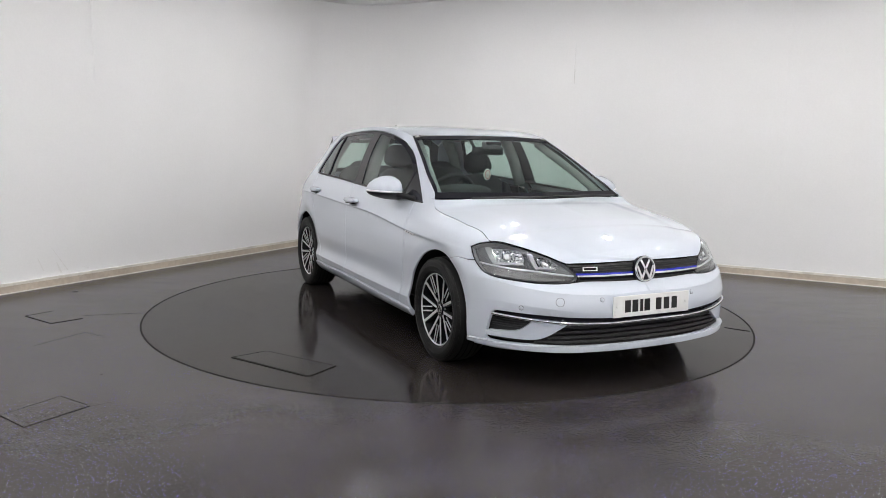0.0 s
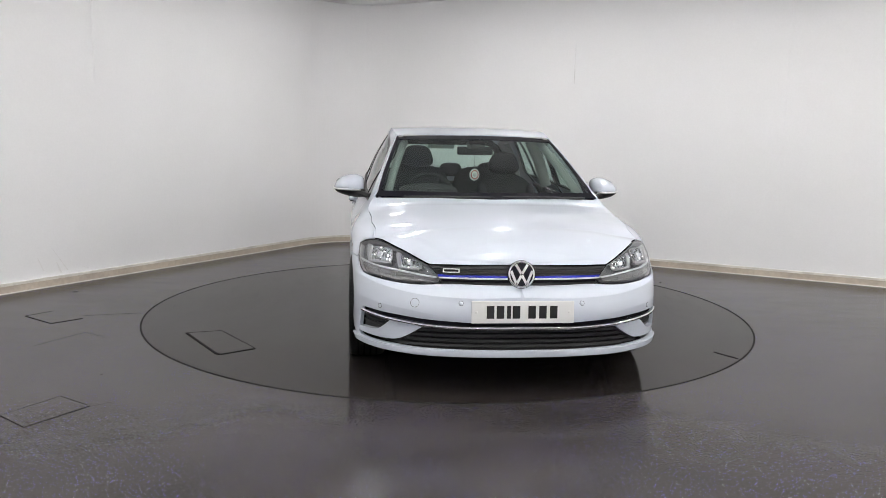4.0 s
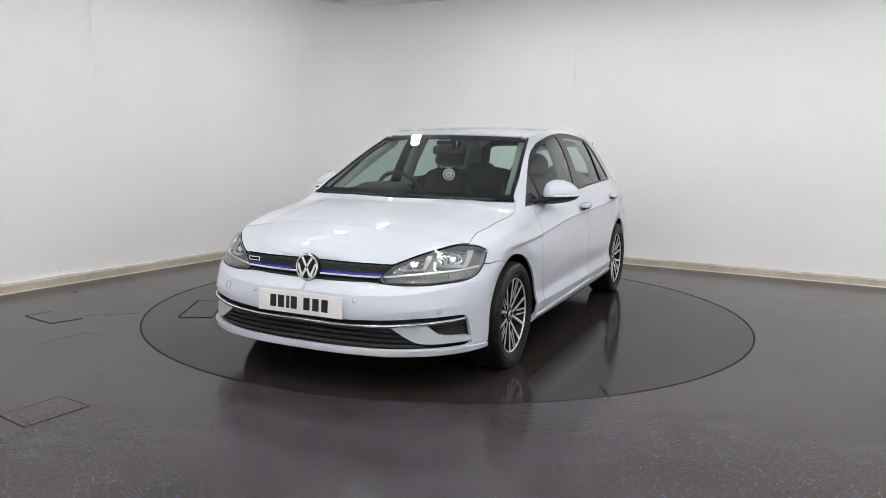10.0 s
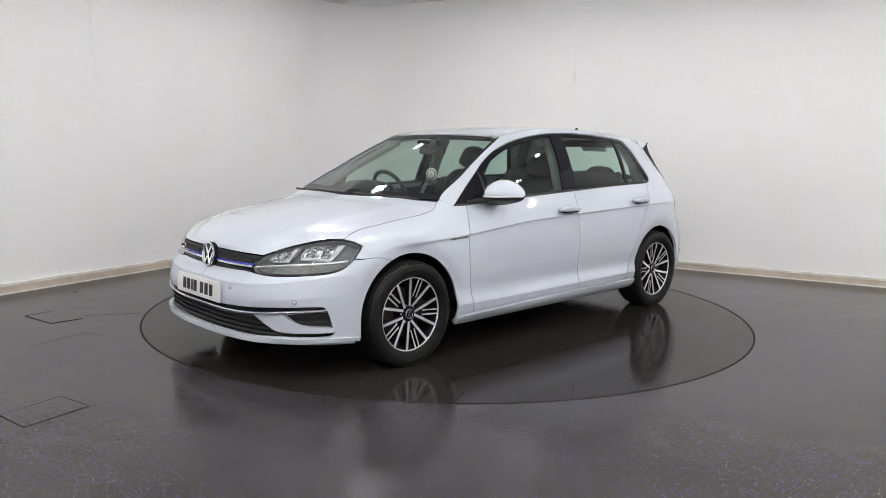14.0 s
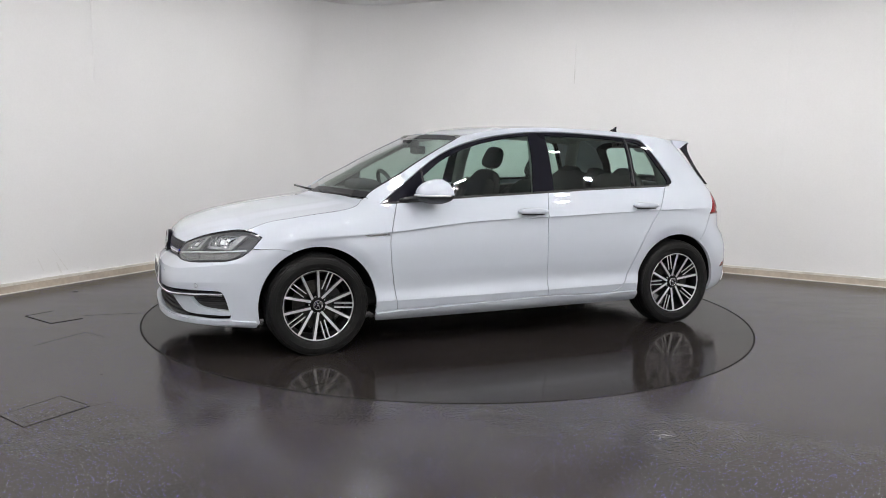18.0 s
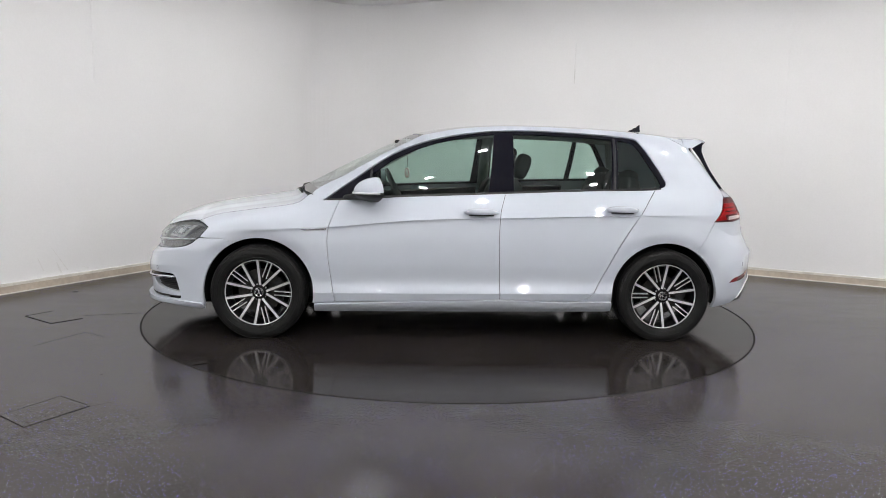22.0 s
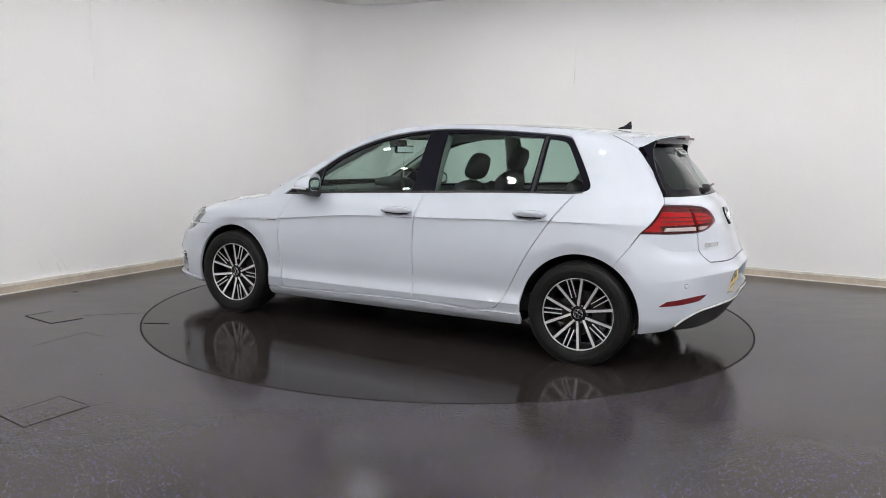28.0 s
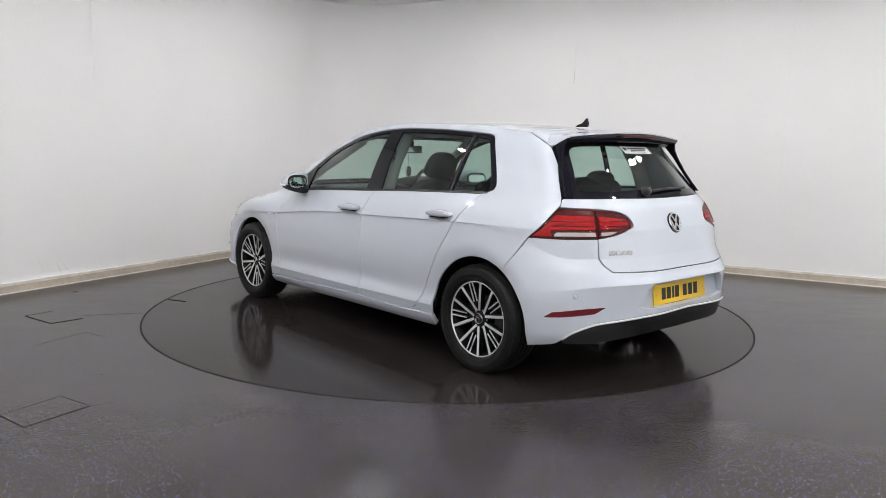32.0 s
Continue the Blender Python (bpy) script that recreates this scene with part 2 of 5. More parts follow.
for a0, z0, a1, z1, wide in ((4.06, .12, 4.20, .33, .012), (4.12, .10, 4.16, .20, .02), (4.28, .14, 4.33, .26, .014), (3.86, .115, 3.92, .135, .02)):
    bm = bmesh.new()
    p0, p1 = place(a0, -.0005, z0), place(a1, -.0005, z1)
    vs_ = [bm.verts.new(q) for q in (p0 - ALONG * wide / 2, p1 - ALONG * wide / 5, p1 + ALONG * wide / 5, p0 + ALONG * wide / 2)]
    ex = bmesh.ops.extrude_face_region(bm, geom=[bm.faces.new(vs_)])
    bmesh.ops.translate(bm, verts=[v for v in ex["geom"] if isinstance(v, bmesh.types.BMVert)], vec=ACROSS * .0008)
    tagged(part("wall_scuff", bm, SCUFF, None), "faint grey scuff on the white wall above the skirting", "scuff", "wall scuffs")

bm = bmesh.new()
ring = [place(a, b, HIGH) for a, b in [(DEEP, 0.0)] + run_arc + [(0.0, WIDE), (DEEP, WIDE)]]
lo = [bm.verts.new(p) for p in ring]
hi = [bm.verts.new(p + Vector((0, 0, .15))) for p in ring]
bm.faces.new(lo)
bm.faces.new(hi[::-1])
for i in range(len(lo)):
    bm.faces.new((lo[i], lo[(i + 1) % len(lo)], hi[(i + 1) % len(lo)], hi[i]))
tagged(part("ceiling", bm, CEIL, None), "pale grey flat studio ceiling", "ceiling", kind="structure")

# floor with a round opening for the turntable
R_DISC = 2.226
bm = bmesh.new()
N = 128
inner = [bm.verts.new((2.234 * math.cos(2 * math.pi * k / N), 2.234 * math.sin(2 * math.pi * k / N), 0)) for k in range(N)]
pit = [bm.verts.new((v.co.x, v.co.y, -.05)) for v in inner]
outer = [bm.verts.new((12 * math.cos(2 * math.pi * k / N), 12 * math.sin(2 * math.pi * k / N), 0)) for k in range(N)]
for k in range(N):
    j = (k + 1) % N
    bm.faces.new((inner[k], outer[k], outer[j], inner[j]))
    bm.faces.new((pit[k], inner[k], inner[j], pit[j]))
bm.faces.new(pit)
tagged(part("floor", bm, VINYL, None), "dark brown speckled glossy vinyl studio floor", "floor", kind="structure")


def strip(name, line, width, material, parent, label="", z=.0012):
    """A thin flat strip along a line on the floor."""
    bm = bmesh.new()
    pts = [Vector(p) for p in line]
    rows = []
    for k, p in enumerate(pts):
        d = (pts[min(k + 1, len(pts) - 1)] - pts[max(k - 1, 0)]).normalized()
        o = Vector((-d.y, d.x)) * width / 2
        rows.append([bm.verts.new((p.x + o.x, p.y + o.y, 0)), bm.verts.new((p.x + o.x, p.y + o.y, z)), bm.verts.new((p.x - o.x, p.y - o.y, z)), bm.verts.new((p.x - o.x, p.y - o.y, 0))])
    for a, b in zip(rows, rows[1:]):
        for k in range(3):
            bm.faces.new((a[k], b[k], b[k + 1], a[k + 1]))
    bm.faces.new(rows[0])
    bm.faces.new(rows[-1][::-1])
    return part(name, bm, material, parent, label)


def cover(name, corners, material, widths, parent, label=""):
    """A floor hatch: a thin lid with an open joint round it, wider on its worn sides."""
    bm = bmesh.new()
    prism(bm, corners, .0022, bevel=.001)
    lid = part(name, bm, material, parent, label)
    for k, w in enumerate(widths):
        if w:
            strip("joint", [corners[k], corners[(k + 1) % len(corners)]], w, GAP, lid, "dark open joint round the hatch", .0030)
    return lid


g = cover("floor_hatch", [(-2.012, -2.519), (-1.878, -2.248), (-1.675, -2.371), (-1.828, -2.652)], VINYL, (.002, .003, .003, .002), None, "square vinyl-covered hatch set in the floor")
tagged(g, category="floor hatch", group="floor hatches")
g = cover("floor_hatch", [(-2.977, -.606), (-2.868, -.431), (-2.556, -.638), (-2.692, -.802)], VINYL, (.008, 0, .006, .003), None, "small vinyl-covered hatch set in the floor near the wall")
tagged(g, category="floor hatch", group="floor hatches")
SEAM = mat("vinyl_seam", (.016, .015, .015), .4)
for line, w in (([(-2.50, -1.36), (-2.43, -1.19), (-2.353, -1.008), (-2.177, -1.125)], .005), ([(-2.60, -.56), (-2.43, -.49), (-2.218, -.429)], .006), ([(-1.675, -2.371), (-1.63, -2.33), (-1.584, -2.295)], .004)):
    tagged(strip("floor_seam", line, w, SEAM, None, z=.0008), "faint welded seam in the vinyl floor", "floor seam", "floor seams")
for x, y, s in ((-3.064, .276, .03), (-1.842, -1.889, .010), (2.027, 1.287, .017)):
    bm = bmesh.new()
    prism(bm, [(x + s * math.cos(a) * (1 if k % 2 else .6), y + .5 * s * math.sin(a)) for k, a in enumerate(np.linspace(0, 2 * math.pi, 8)[:-1])], .0015)
    tagged(part("floor_stain", bm, GAP, None), "small dark scuff on the vinyl floor", "stain", "floor scuffs")

bm = bmesh.new()
lathe(bm, [(2.222, -.004), (2.2235, .0014), (2.2345, .0014), (2.236, -.004)], 160)
tagged(part("trim", bm, GAP, None), "thin dark rubber seal round the turntable", "seal", kind="structure")

# turntable
turntable = tagged(new("turntable"), "round vinyl-covered car turntable set flush in the floor", "turntable")
bm = bmesh.new()
lathe(bm, [(0.0005, 0.0), (1.0, 0.0), (2.0, 0.0), (R_DISC - .003, 0.0), (R_DISC, -.003), (R_DISC, -.03)], 128)
part("deck", bm, DISC, turntable)
hatch = cover("hatch", [(.784, -1.803), (.727, -1.590), (1.180, -1.306), (1.302, -1.488), (1.285, -1.518)], DISC, (.006, .003, .011, .014, .014), turntable, "flush vinyl-covered hatch lid")
bm = bmesh.new()
tube(bm, [(1.512, 1.614, .001), (1.457, 1.58, .002), (1.359, 1.532, .001)], .0022, 6)
part("seam", bm, GAP, turntable, "lifted vinyl seam at the rim")

# ceiling lights: square panels in a grid over the turntable
led = tagged(new("ceiling_light"), "square white light panel on the ceiling", "ceiling light", "ceiling light panels")
bm = bmesh.new()
box(bm, (-.07, -.07, -.012), (.07, .07, 0), .004)
part("frame", bm, METAL, led)
bm = bmesh.new()
box(bm, (-.055, -.055, -.0165), (.055, .055, -.0125))
part("diffuser", bm, LED, led)
TILT = math.atan2(ALONG.y, ALONG.x)
spots = [(a + .35 if a + b < 3.1 else a, b) for a in (1.45, 3.0, 4.6, 6.1, 7.7, 9.3) for b in (1.6, 3.0, 4.5, 6.0, 7.5, 9.0) if (place(a, b) - Vector((EYE[0], EYE[1], 0))).length < 8.6 and place(a, b).length > 1.6]
for k, (a, b) in enumerate(spots):
    m = Matrix.Translation(place(a, b, HIGH - .001)) @ Matrix.Rotation(TILT, 4, "Z")
    if k == 0:
        led.matrix_basis = m
    else:
        copy_thing(led, m)


# ---------------------------------------------------------------- the car: body shell
# control net of the body shell: rows from the sill to the roof edge, columns from the nose round the flank to the tail
ROWS = [
    # bottom edge
    ([2.10, 2.09, 2.04, 1.94, 1.80, 1.62, 1.31, .95, .3, -.4, -.95, -1.31, -1.62, -1.80, -1.92, -2.0, -2.02],
     [0, .30, .52, .68, .77, .82, .82, .83, .835, .835, .835, .82, .82, .76, .65, .4, 0],
     [.145, .145, .15, .155, .16, .17, .18, .18, .185, .19, .195, .2, .215, .23, .245, .25, .25]),
    # chin and sill face
    ([2.155, 2.14, 2.085, 1.97, 1.82, 1.62, 1.31, .95, .3, -.4, -.95, -1.31, -1.62, -1.81, -1.93, -2.03, -2.05],
     [0, .31, .54, .71, .805, .84, .86, .87, .875, .875, .87, .86, .845, .78, .66, .4, 0],
     [.19, .19, .195, .2, .205, .215, .22, .225, .225, .23, .235, .24, .26, .28, .30, .30, .30]),
    ([2.15, 2.135, 2.085, 1.98, 1.825, 1.62, 1.31, .95, .3, -.4, -.95, -1.31, -1.62, -1.83, -1.955, -2.065, -2.085],
     [0, .31, .54, .715, .81, .855, .875, .889, .897, .898, .896, .882, .862, .775, .625, .39, 0],
     [.29, .29, .29, .295, .295, .3, .305, .305, .308, .314, .320, .32, .33, .345, .36, .36, .36]),
    ([2.165, 2.15, 2.095, 1.985, 1.83, 1.62, 1.31, .95, .3, -.4, -.95, -1.31, -1.62, -1.84, -1.957, -2.072, -2.095],
     [0, .31, .54, .715, .81, .858, .88, .878, .879, .879, .879, .885, .868, .772, .62, .39, 0],
     [.39, .395, .425, .448, .455, .44, .40, .372, .374, .378, .384, .40, .42, .43, .43, .43, .43]),
    # bumper ledge
    ([2.146, 2.131, 2.072, 1.957, 1.808, 1.62, 1.31, .95, .3, -.4, -.95, -1.31, -1.62, -1.835, -1.960, -2.078, -2.100],
     [0, .31, .54, .712, .808, .856, .880, .883, .886, .887, .887, .889, .868, .770, .62, .39, 0],
     [.50, .496, .510, .538, .560, .55, .52, .5, .5, .5, .5, .5, .505, .53, .55, .56, .562]),
    ([2.098, 2.083, 2.031, 1.926, 1.785, 1.62, 1.31, .95, .3, -.4, -.95, -1.31, -1.62, -1.818, -1.945, -2.052, -2.072],
     [0, .31, .53, .70, .80, .853, .879, .883, .887, .888, .889, .888, .855, .758, .61, .38, 0],
     [.546, .546, .554, .572, .59, .60, .6, .61, .62, .62, .62, .62, .615, .612, .605, .598, .598]),
    ([2.088, 2.072, 2.02, 1.92, 1.78, 1.62, 1.31, .95, .3, -.4, -.95, -1.31, -1.62, -1.79, -1.912, -2.012, -2.032],
     [0, .33, .53, .69, .79, .842, .869, .8725, .8775, .8785, .8775, .870, .826, .735, .595, .37, 0],
     [.59, .59, .602, .612, .622, .645, .68, .706, .762, .787, .806, .812, .76, .69, .685, .69, .69]),
    # crease along the flank
    ([2.082, 2.066, 2.005, 1.90, 1.77, 1.61, 1.31, .95, .3, -.4, -.95, -1.31, -1.62, -1.777, -1.892, -1.974, -1.99],
     [0, .33, .54, .69, .785, .83, .870, .8765, .8815, .8825, .8815, .872, .820, .727, .588, .362, 0],
     [.615, .615, .63, .64, .655, .69, .71, .722, .778, .803, .822, .83, .83, .825, .825, .825, .825]),
    # shoulder
    ([2.076, 2.058, 1.98, 1.87, 1.745, 1.575, 1.31, .95, .3, -.4, -.95, -1.31, -1.60, -1.74, -1.84, -1.92, -1.935],
     [0, .33, .545, .68, .755, .795, .835, .825, .84, .843, .84, .828, .785, .70, .566, .345, 0],
     [.64, .64, .665, .69, .715, .755, .785, .81, .85, .875, .90, .91, .92, .93, .93, .93, .93]),
    # bonnet edge and window line
    ([2.068, 2.047, 1.95, 1.82, 1.70, 1.52, 1.31, 1.0, .3, -.4, -.95, -1.31, -1.57, -1.70, -1.78, -1.86, -1.875],
     [0, .33, .54, .65, .69, .705, .72, .745, .79, .792, .785, .765, .735, .67, .54, .33, 0],
     [.662, .662, .70, .74, .77, .815, .85, .905, .925, .955, .98, 1.0, 1.0, 1.0, .995, .985, .98]),
    # middle of the glass
    ([.75, .2, -.4, -.93, -1.24, -1.49, -1.62, -1.69, -1.76, -1.775],
     [.675, .735, .735, .725, .705, .672, .61, .49, .31, 0],
     [1.065, 1.08, 1.10, 1.11, 1.12, 1.12, 1.12, 1.12, 1.12, 1.12]),
    ([.52, .12, -.4, -.92, -1.18, -1.42, -1.535, -1.60, -1.66, -1.675],
     [.62, .67, .668, .655, .64, .61, .56, .46, .29, 0],
     [1.195, 1.22, 1.25, 1.25, 1.245, 1.24, 1.24, 1.24, 1.24, 1.24]),
    # roof edge
    ([.28, .0, -.4, -.92, -1.15, -1.36, -1.48, -1.56, -1.60, -1.61],
     [.565, .58, .585, .575, .56, .54, .50, .43, .27, 0],
     [1.315, 1.365, 1.385, 1.37, 1.355, 1.335, 1.32, 1.325, 1.33, 1.335]),
]


# where the columns lie along the shell, in metres from the nose
COLUMNS = [0, .319, .549, .743, .911, 1.1, 1.395, 1.75, 2.407, 3.107, 3.657, 4.017, 4.321, 4.522, 4.708, 4.978, 5.358]


def body_net():
    net = np.zeros((13, 17, 3))
    for r, (xs, ys, zs) in enumerate(ROWS):
        net[r, 17 - len(xs):] = np.array([xs, ys, zs]).T
    for r in range(10, 13):                      # ahead of the pillar the upper rows run on under the bonnet
        net[r, 6] = 2 * net[r, 7] - net[r, 8]
        net[r, :6] = net[9, :6] + (r - 9) * 1.6 * (net[9, :6] - net[8, :6])
    return net


def folds():
    """How sharply each row of the net folds, column by column."""
    s = np.zeros((13, 17))
    s[7, 6:13] = 0, .5, 1, 1, 1, .9, .4        # crease along the flank
    s[2, 6:12] = .5, 1, 1, 1, 1, .6              # ledge at the foot of the doors
    s[3, 2:5] = .6, .9, .8
    s[4, :5] = .95, .95, .95, .9, .6                # bumper ledge at the nose
    s[4, 13:] = .6, .8, .8, .8                   # bumper shelf at the tail
    s[6, 13:] = .8, .8, .7, .7
    s[7, 14:] = .8, .9, .9                       # crease across the tailgate
    return s


class Skin:
    """A smooth surface through a net of points; its two coordinates run in metres along the net."""

    def __init__(self, net, mirror=True, sharp=None):
        self.net = net
        self.arches = (1.3125, -1.3125) if sharp is not None else ()
        a = np.linalg.norm(np.diff(net[1:10], axis=1), axis=2).mean(0) if len(net) > 10 else np.linalg.norm(np.diff(net, axis=1), axis=2).mean(0)
        b = np.linalg.norm(np.diff(net, axis=0), axis=2)[:, 7:] if net.shape[1] > 12 else np.linalg.norm(np.diff(net, axis=0), axis=2)
        self.ku = np.array(COLUMNS) if sharp is not None else np.concatenate([[0], np.cumsum(a)])
        self.kv = np.concatenate([[0], np.cumsum(b.mean(1))])
        self.tu = self.slopes(net, self.ku, 1, mirror)
        self.tv = self.folded(net, sharp)
        self.tw = self.folded(self.tu, sharp)
        gu = np.concatenate([np.linspace(p, q, 7, endpoint=False) for p, q in zip(self.ku, self.ku[1:])] + [self.ku[-1:]])
        gv = np.concatenate([np.linspace(p, q, 6, endpoint=False) for p, q in zip(self.kv, self.kv[1:])] + [self.kv[-1:]])
        self.grid = np.array(np.meshgrid(gu, gv)).reshape(2, -1).T
        self.gridp = self(self.grid)

    @staticmethod
    def slopes(p, k, axis, mirror):
        p = np.moveaxis(p, axis, 0)
        d = (p[1:] - p[:-1]) / np.diff(k)[:, None, None]
        t = np.empty_like(p)
        h = np.diff(k)[:, None, None]
        t[1:-1] = (d[:-1] * h[1:] + d[1:] * h[:-1]) / (h[1:] + h[:-1])
        t[0], t[-1] = d[0], d[-1]
        if mirror:                               # the shell is square to the middle line at nose and tail
            t[0], t[-1] = d[0] * (0, 1, 0), d[-1] * (0, 1, 0)
        return np.moveaxis(t, 0, axis)

    def folded(self, p, sharp):
        """The slopes up the rows, as the patches below and above each row use them: apart where the row is a fold."""
        t = self.slopes(p, self.kv, 0, False)
        if sharp is None:
            return t, t
        d = (p[1:] - p[:-1]) / np.diff(self.kv)[:, None, None]
        s = np.asarray(sharp)[:, :, None]
        return t * (1 - s) + s * np.concatenate([d[:1], d]), t * (1 - s) + s * np.concatenate([d, d[-1:]])

    def __call__(self, uv):
        uv = np.atleast_2d(uv)
        i = np.clip(np.searchsorted(self.ku, uv[:, 0], "right") - 1, 0, len(self.ku) - 2)
        j = np.clip(np.searchsorted(self.kv, uv[:, 1], "right") - 1, 0, len(self.kv) - 2)
        hu, hv = self.ku[i + 1] - self.ku[i], self.kv[j + 1] - self.kv[j]
        s, t = (uv[:, 0] - self.ku[i]) / hu, (uv[:, 1] - self.kv[j]) / hv

        def basis(w):
            return (2 * w**3 - 3 * w**2 + 1, w**3 - 2 * w**2 + w, 3 * w**2 - 2 * w**3, w**3 - w**2)
        bs, bt = basis(s), basis(t)
        out = 0
        for a in (0, 1):
            for b in (0, 1):
                out = out + (bs[2 * a] * bt[2 * b])[:, None] * self.net[j + b, i + a] \
                    + (bs[2 * a + 1] * hu * bt[2 * b])[:, None] * self.tu[j + b, i + a] \
                    + (bs[2 * a] * bt[2 * b + 1] * hv)[:, None] * self.tv[1 - b][j + b, i + a] \
                    + (bs[2 * a + 1] * hu * bt[2 * b + 1] * hv)[:, None] * self.tw[1 - b][j + b, i + a]
        # the wheel arches are hollowed towards their edge
        for cx in self.arches:
            dx, dz = out[:, 0] - cx, out[:, 2] - .298
            r = np.hypot(dx, dz) + 1e-9
            w = np.clip((.426 - r) / .070, 0, 1)**1.7 * np.clip(dz / r * 1.25, 0, 1) * (abs(out[:, 1]) > .6)
            out[:, 1] -= .016 * w
        return out

    def normal(self, uv):
        e = 1e-4
        uv = np.clip(uv, [self.ku[0] + e, self.kv[0] + e], [self.ku[-1] - e, self.kv[-1] - e])
        n = np.cross(self(uv + [0, e]) - self(uv - [0, e]), self(uv + [e, 0]) - self(uv - [e, 0]))
        n = -n
        return n / (np.linalg.norm(n, axis=1)[:, None] + 1e-12)

    def find(self, pts, axes, span=None):
        """The coordinates of the places that show at pts when seen along the third axis; axes 'xz', 'yz', 'xy' or 'uz'."""
        pts = np.asarray(pts, float)

        def shown(uv):
            p = self(uv)
            return np.stack([uv[:, 0] if a == "u" else p[:, "xyz".index(a)] for a in axes], 1)
        g, gp = self.grid, self.gridp
        if span is not None:
            keep = (g[:, 0] >= span[0]) & (g[:, 0] <= span[1])
            g, gp = g[keep], gp[keep]
        gs = np.stack([g[:, 0] if a == "u" else gp[:, "xyz".index(a)] for a in axes], 1)
        uv = g[((pts[:, None] - gs[None])**2).sum(2).argmin(1)].copy()
        lo, hi = np.array([self.ku[0], self.kv[0]]), np.array([self.ku[-1], self.kv[-1]])
        for _ in range(8):
            e = 1e-4
            r = pts - shown(uv)
            ju, jv = (shown(uv + [e, 0]) - shown(uv - [e, 0])) / (2 * e), (shown(uv + [0, e]) - shown(uv - [0, e])) / (2 * e)
            det = ju[:, 0] * jv[:, 1] - ju[:, 1] * jv[:, 0]
            det = np.where(abs(det) < 1e-3, 1e-3, det)
            du = (r[:, 0] * jv[:, 1] - r[:, 1] * jv[:, 0]) / det
            dv = (ju[:, 0] * r[:, 1] - ju[:, 1] * r[:, 0]) / det
            uv = np.clip(uv + np.clip(np.stack([du, dv], 1), -.05, .05), lo, hi)
        return uv


skin = Skin(body_net(), sharp=folds())
car = tagged(new("car"), "silver white five-door hatchback parked on the turntable", "car")
V_TOP = skin.kv[-1]
CREASES = [skin.kv[k] for k in (2, 3, 4, 6, 7)]


def flow(pts, closed=True, step=.012, count=0):
    """A smooth line through points; a third value of 1 marks a sharp corner."""
    p = [np.array(q[:2], float) for q in pts]
    sharp = [len(q) > 2 for q in pts]
    n = len(p)
    out = []
    for i in range(n if closed else n - 1):
        j = (i + 1) % n
        a, b = p[i], p[j]
        ta = b - p[i - 1] if (closed or i) and not sharp[i] else b - a
        tb = p[(j + 1) % n] - a if (closed or j + 1 < n) and not sharp[j] else b - a
        d = np.linalg.norm(b - a)
        ta, tb = ta / (np.linalg.norm(ta) + 1e-9) * d, tb / (np.linalg.norm(tb) + 1e-9) * d
        k = count or max(2, int(math.ceil(d / step)))
        for t in np.arange(k) / k:
            out.append((2 * t**3 - 3 * t**2 + 1) * a + (t**3 - 2 * t**2 + t) * ta + (3 * t**2 - 2 * t**3) * b + (t**3 - t**2) * tb)
    if not closed:
        out.append(p[-1])
    return np.array(out)


def arch(cx, a0, a1, r=.352, n=22):
    return [(cx + r * math.cos(radians(a)), .298 + r * math.sin(radians(a))) for a in np.linspace(a0, a1, n)]


def lines(*runs):
    """Runs of (axes, points) joined into one closed outline in the skin's own coordinates."""
    out = []
    for axes, pts in runs:
        f = flow(pts, closed=False)
        span = (0, 5.36)
        out.append(f if axes == "uv" else skin.find(f, axes, span))
    return np.concatenate(out)


def loop(axes, pts, span=None):
    f = flow(pts)
    return skin.find(f, axes, span)


def inside(pts, poly):
    x, y = pts[:, 0][:, None], pts[:, 1][:, None]
    a, b = poly, np.roll(poly, -1, 0)
    cross = ((a[:, 1] > y) != (b[:, 1] > y)) & (x < (b[:, 0] - a[:, 0]) * (y - a[:, 1]) / (b[:, 1] - a[:, 1] + 1e-12) + a[:, 0])
    return cross.sum(1) % 2 == 1


from mathutils.geometry import delaunay_2d_cdt


def tiling(outer, holes=(), step=.03):
    loops = [np.asarray(outer)] + [np.asarray(h) for h in holes]
    lo, hi = loops[0].min(0), loops[0].max(0)
    fine = step * .5 if .02 < step < .031 else step
    gx, gy = np.arange(lo[0] + step / 2, hi[0], step), np.arange(lo[1] + fine / 2, hi[1], fine)
    if .02 < step < .031:                        # points close on both sides of each fold keep it crisp
        gy = np.concatenate([gy] + [[k - .002, k + .002] for k in CREASES if lo[1] < k < hi[1]])
    g = np.array(np.meshgrid(gx, gy)).reshape(2, -1).T
    if len(g):
        edge = np.concatenate(loops)
        keep = inside(g, loops[0])
        for h in loops[1:]:
            keep &= ~inside(g, h)
        g = g[keep]
    if len(g):
        near = np.array([((edge - q)**2).sum(1).min() for q in g])
        g = g[near > (fine * .4)**2]
    pts, edges = [], []
    for lp in loops:
        k = len(pts)
        pts += list(lp)
        edges += [(k + i, k + (i + 1) % len(lp)) for i in range(len(lp))]
    pts += list(g)
    vs, _, fs, *_ = delaunay_2d_cdt([Vector((float(a), float(b))) for a, b in pts], edges, [], 0, 1e-6)
    vs = np.array([tuple(v) for v in vs])
    fs = np.array([f for f in fs if len(f) == 3])
    mid = vs[fs].mean(1)
    keep = inside(mid, loops[0])
    for h in loops[1:]:
        keep &= ~inside(mid, h)
    return vs, fs[keep]


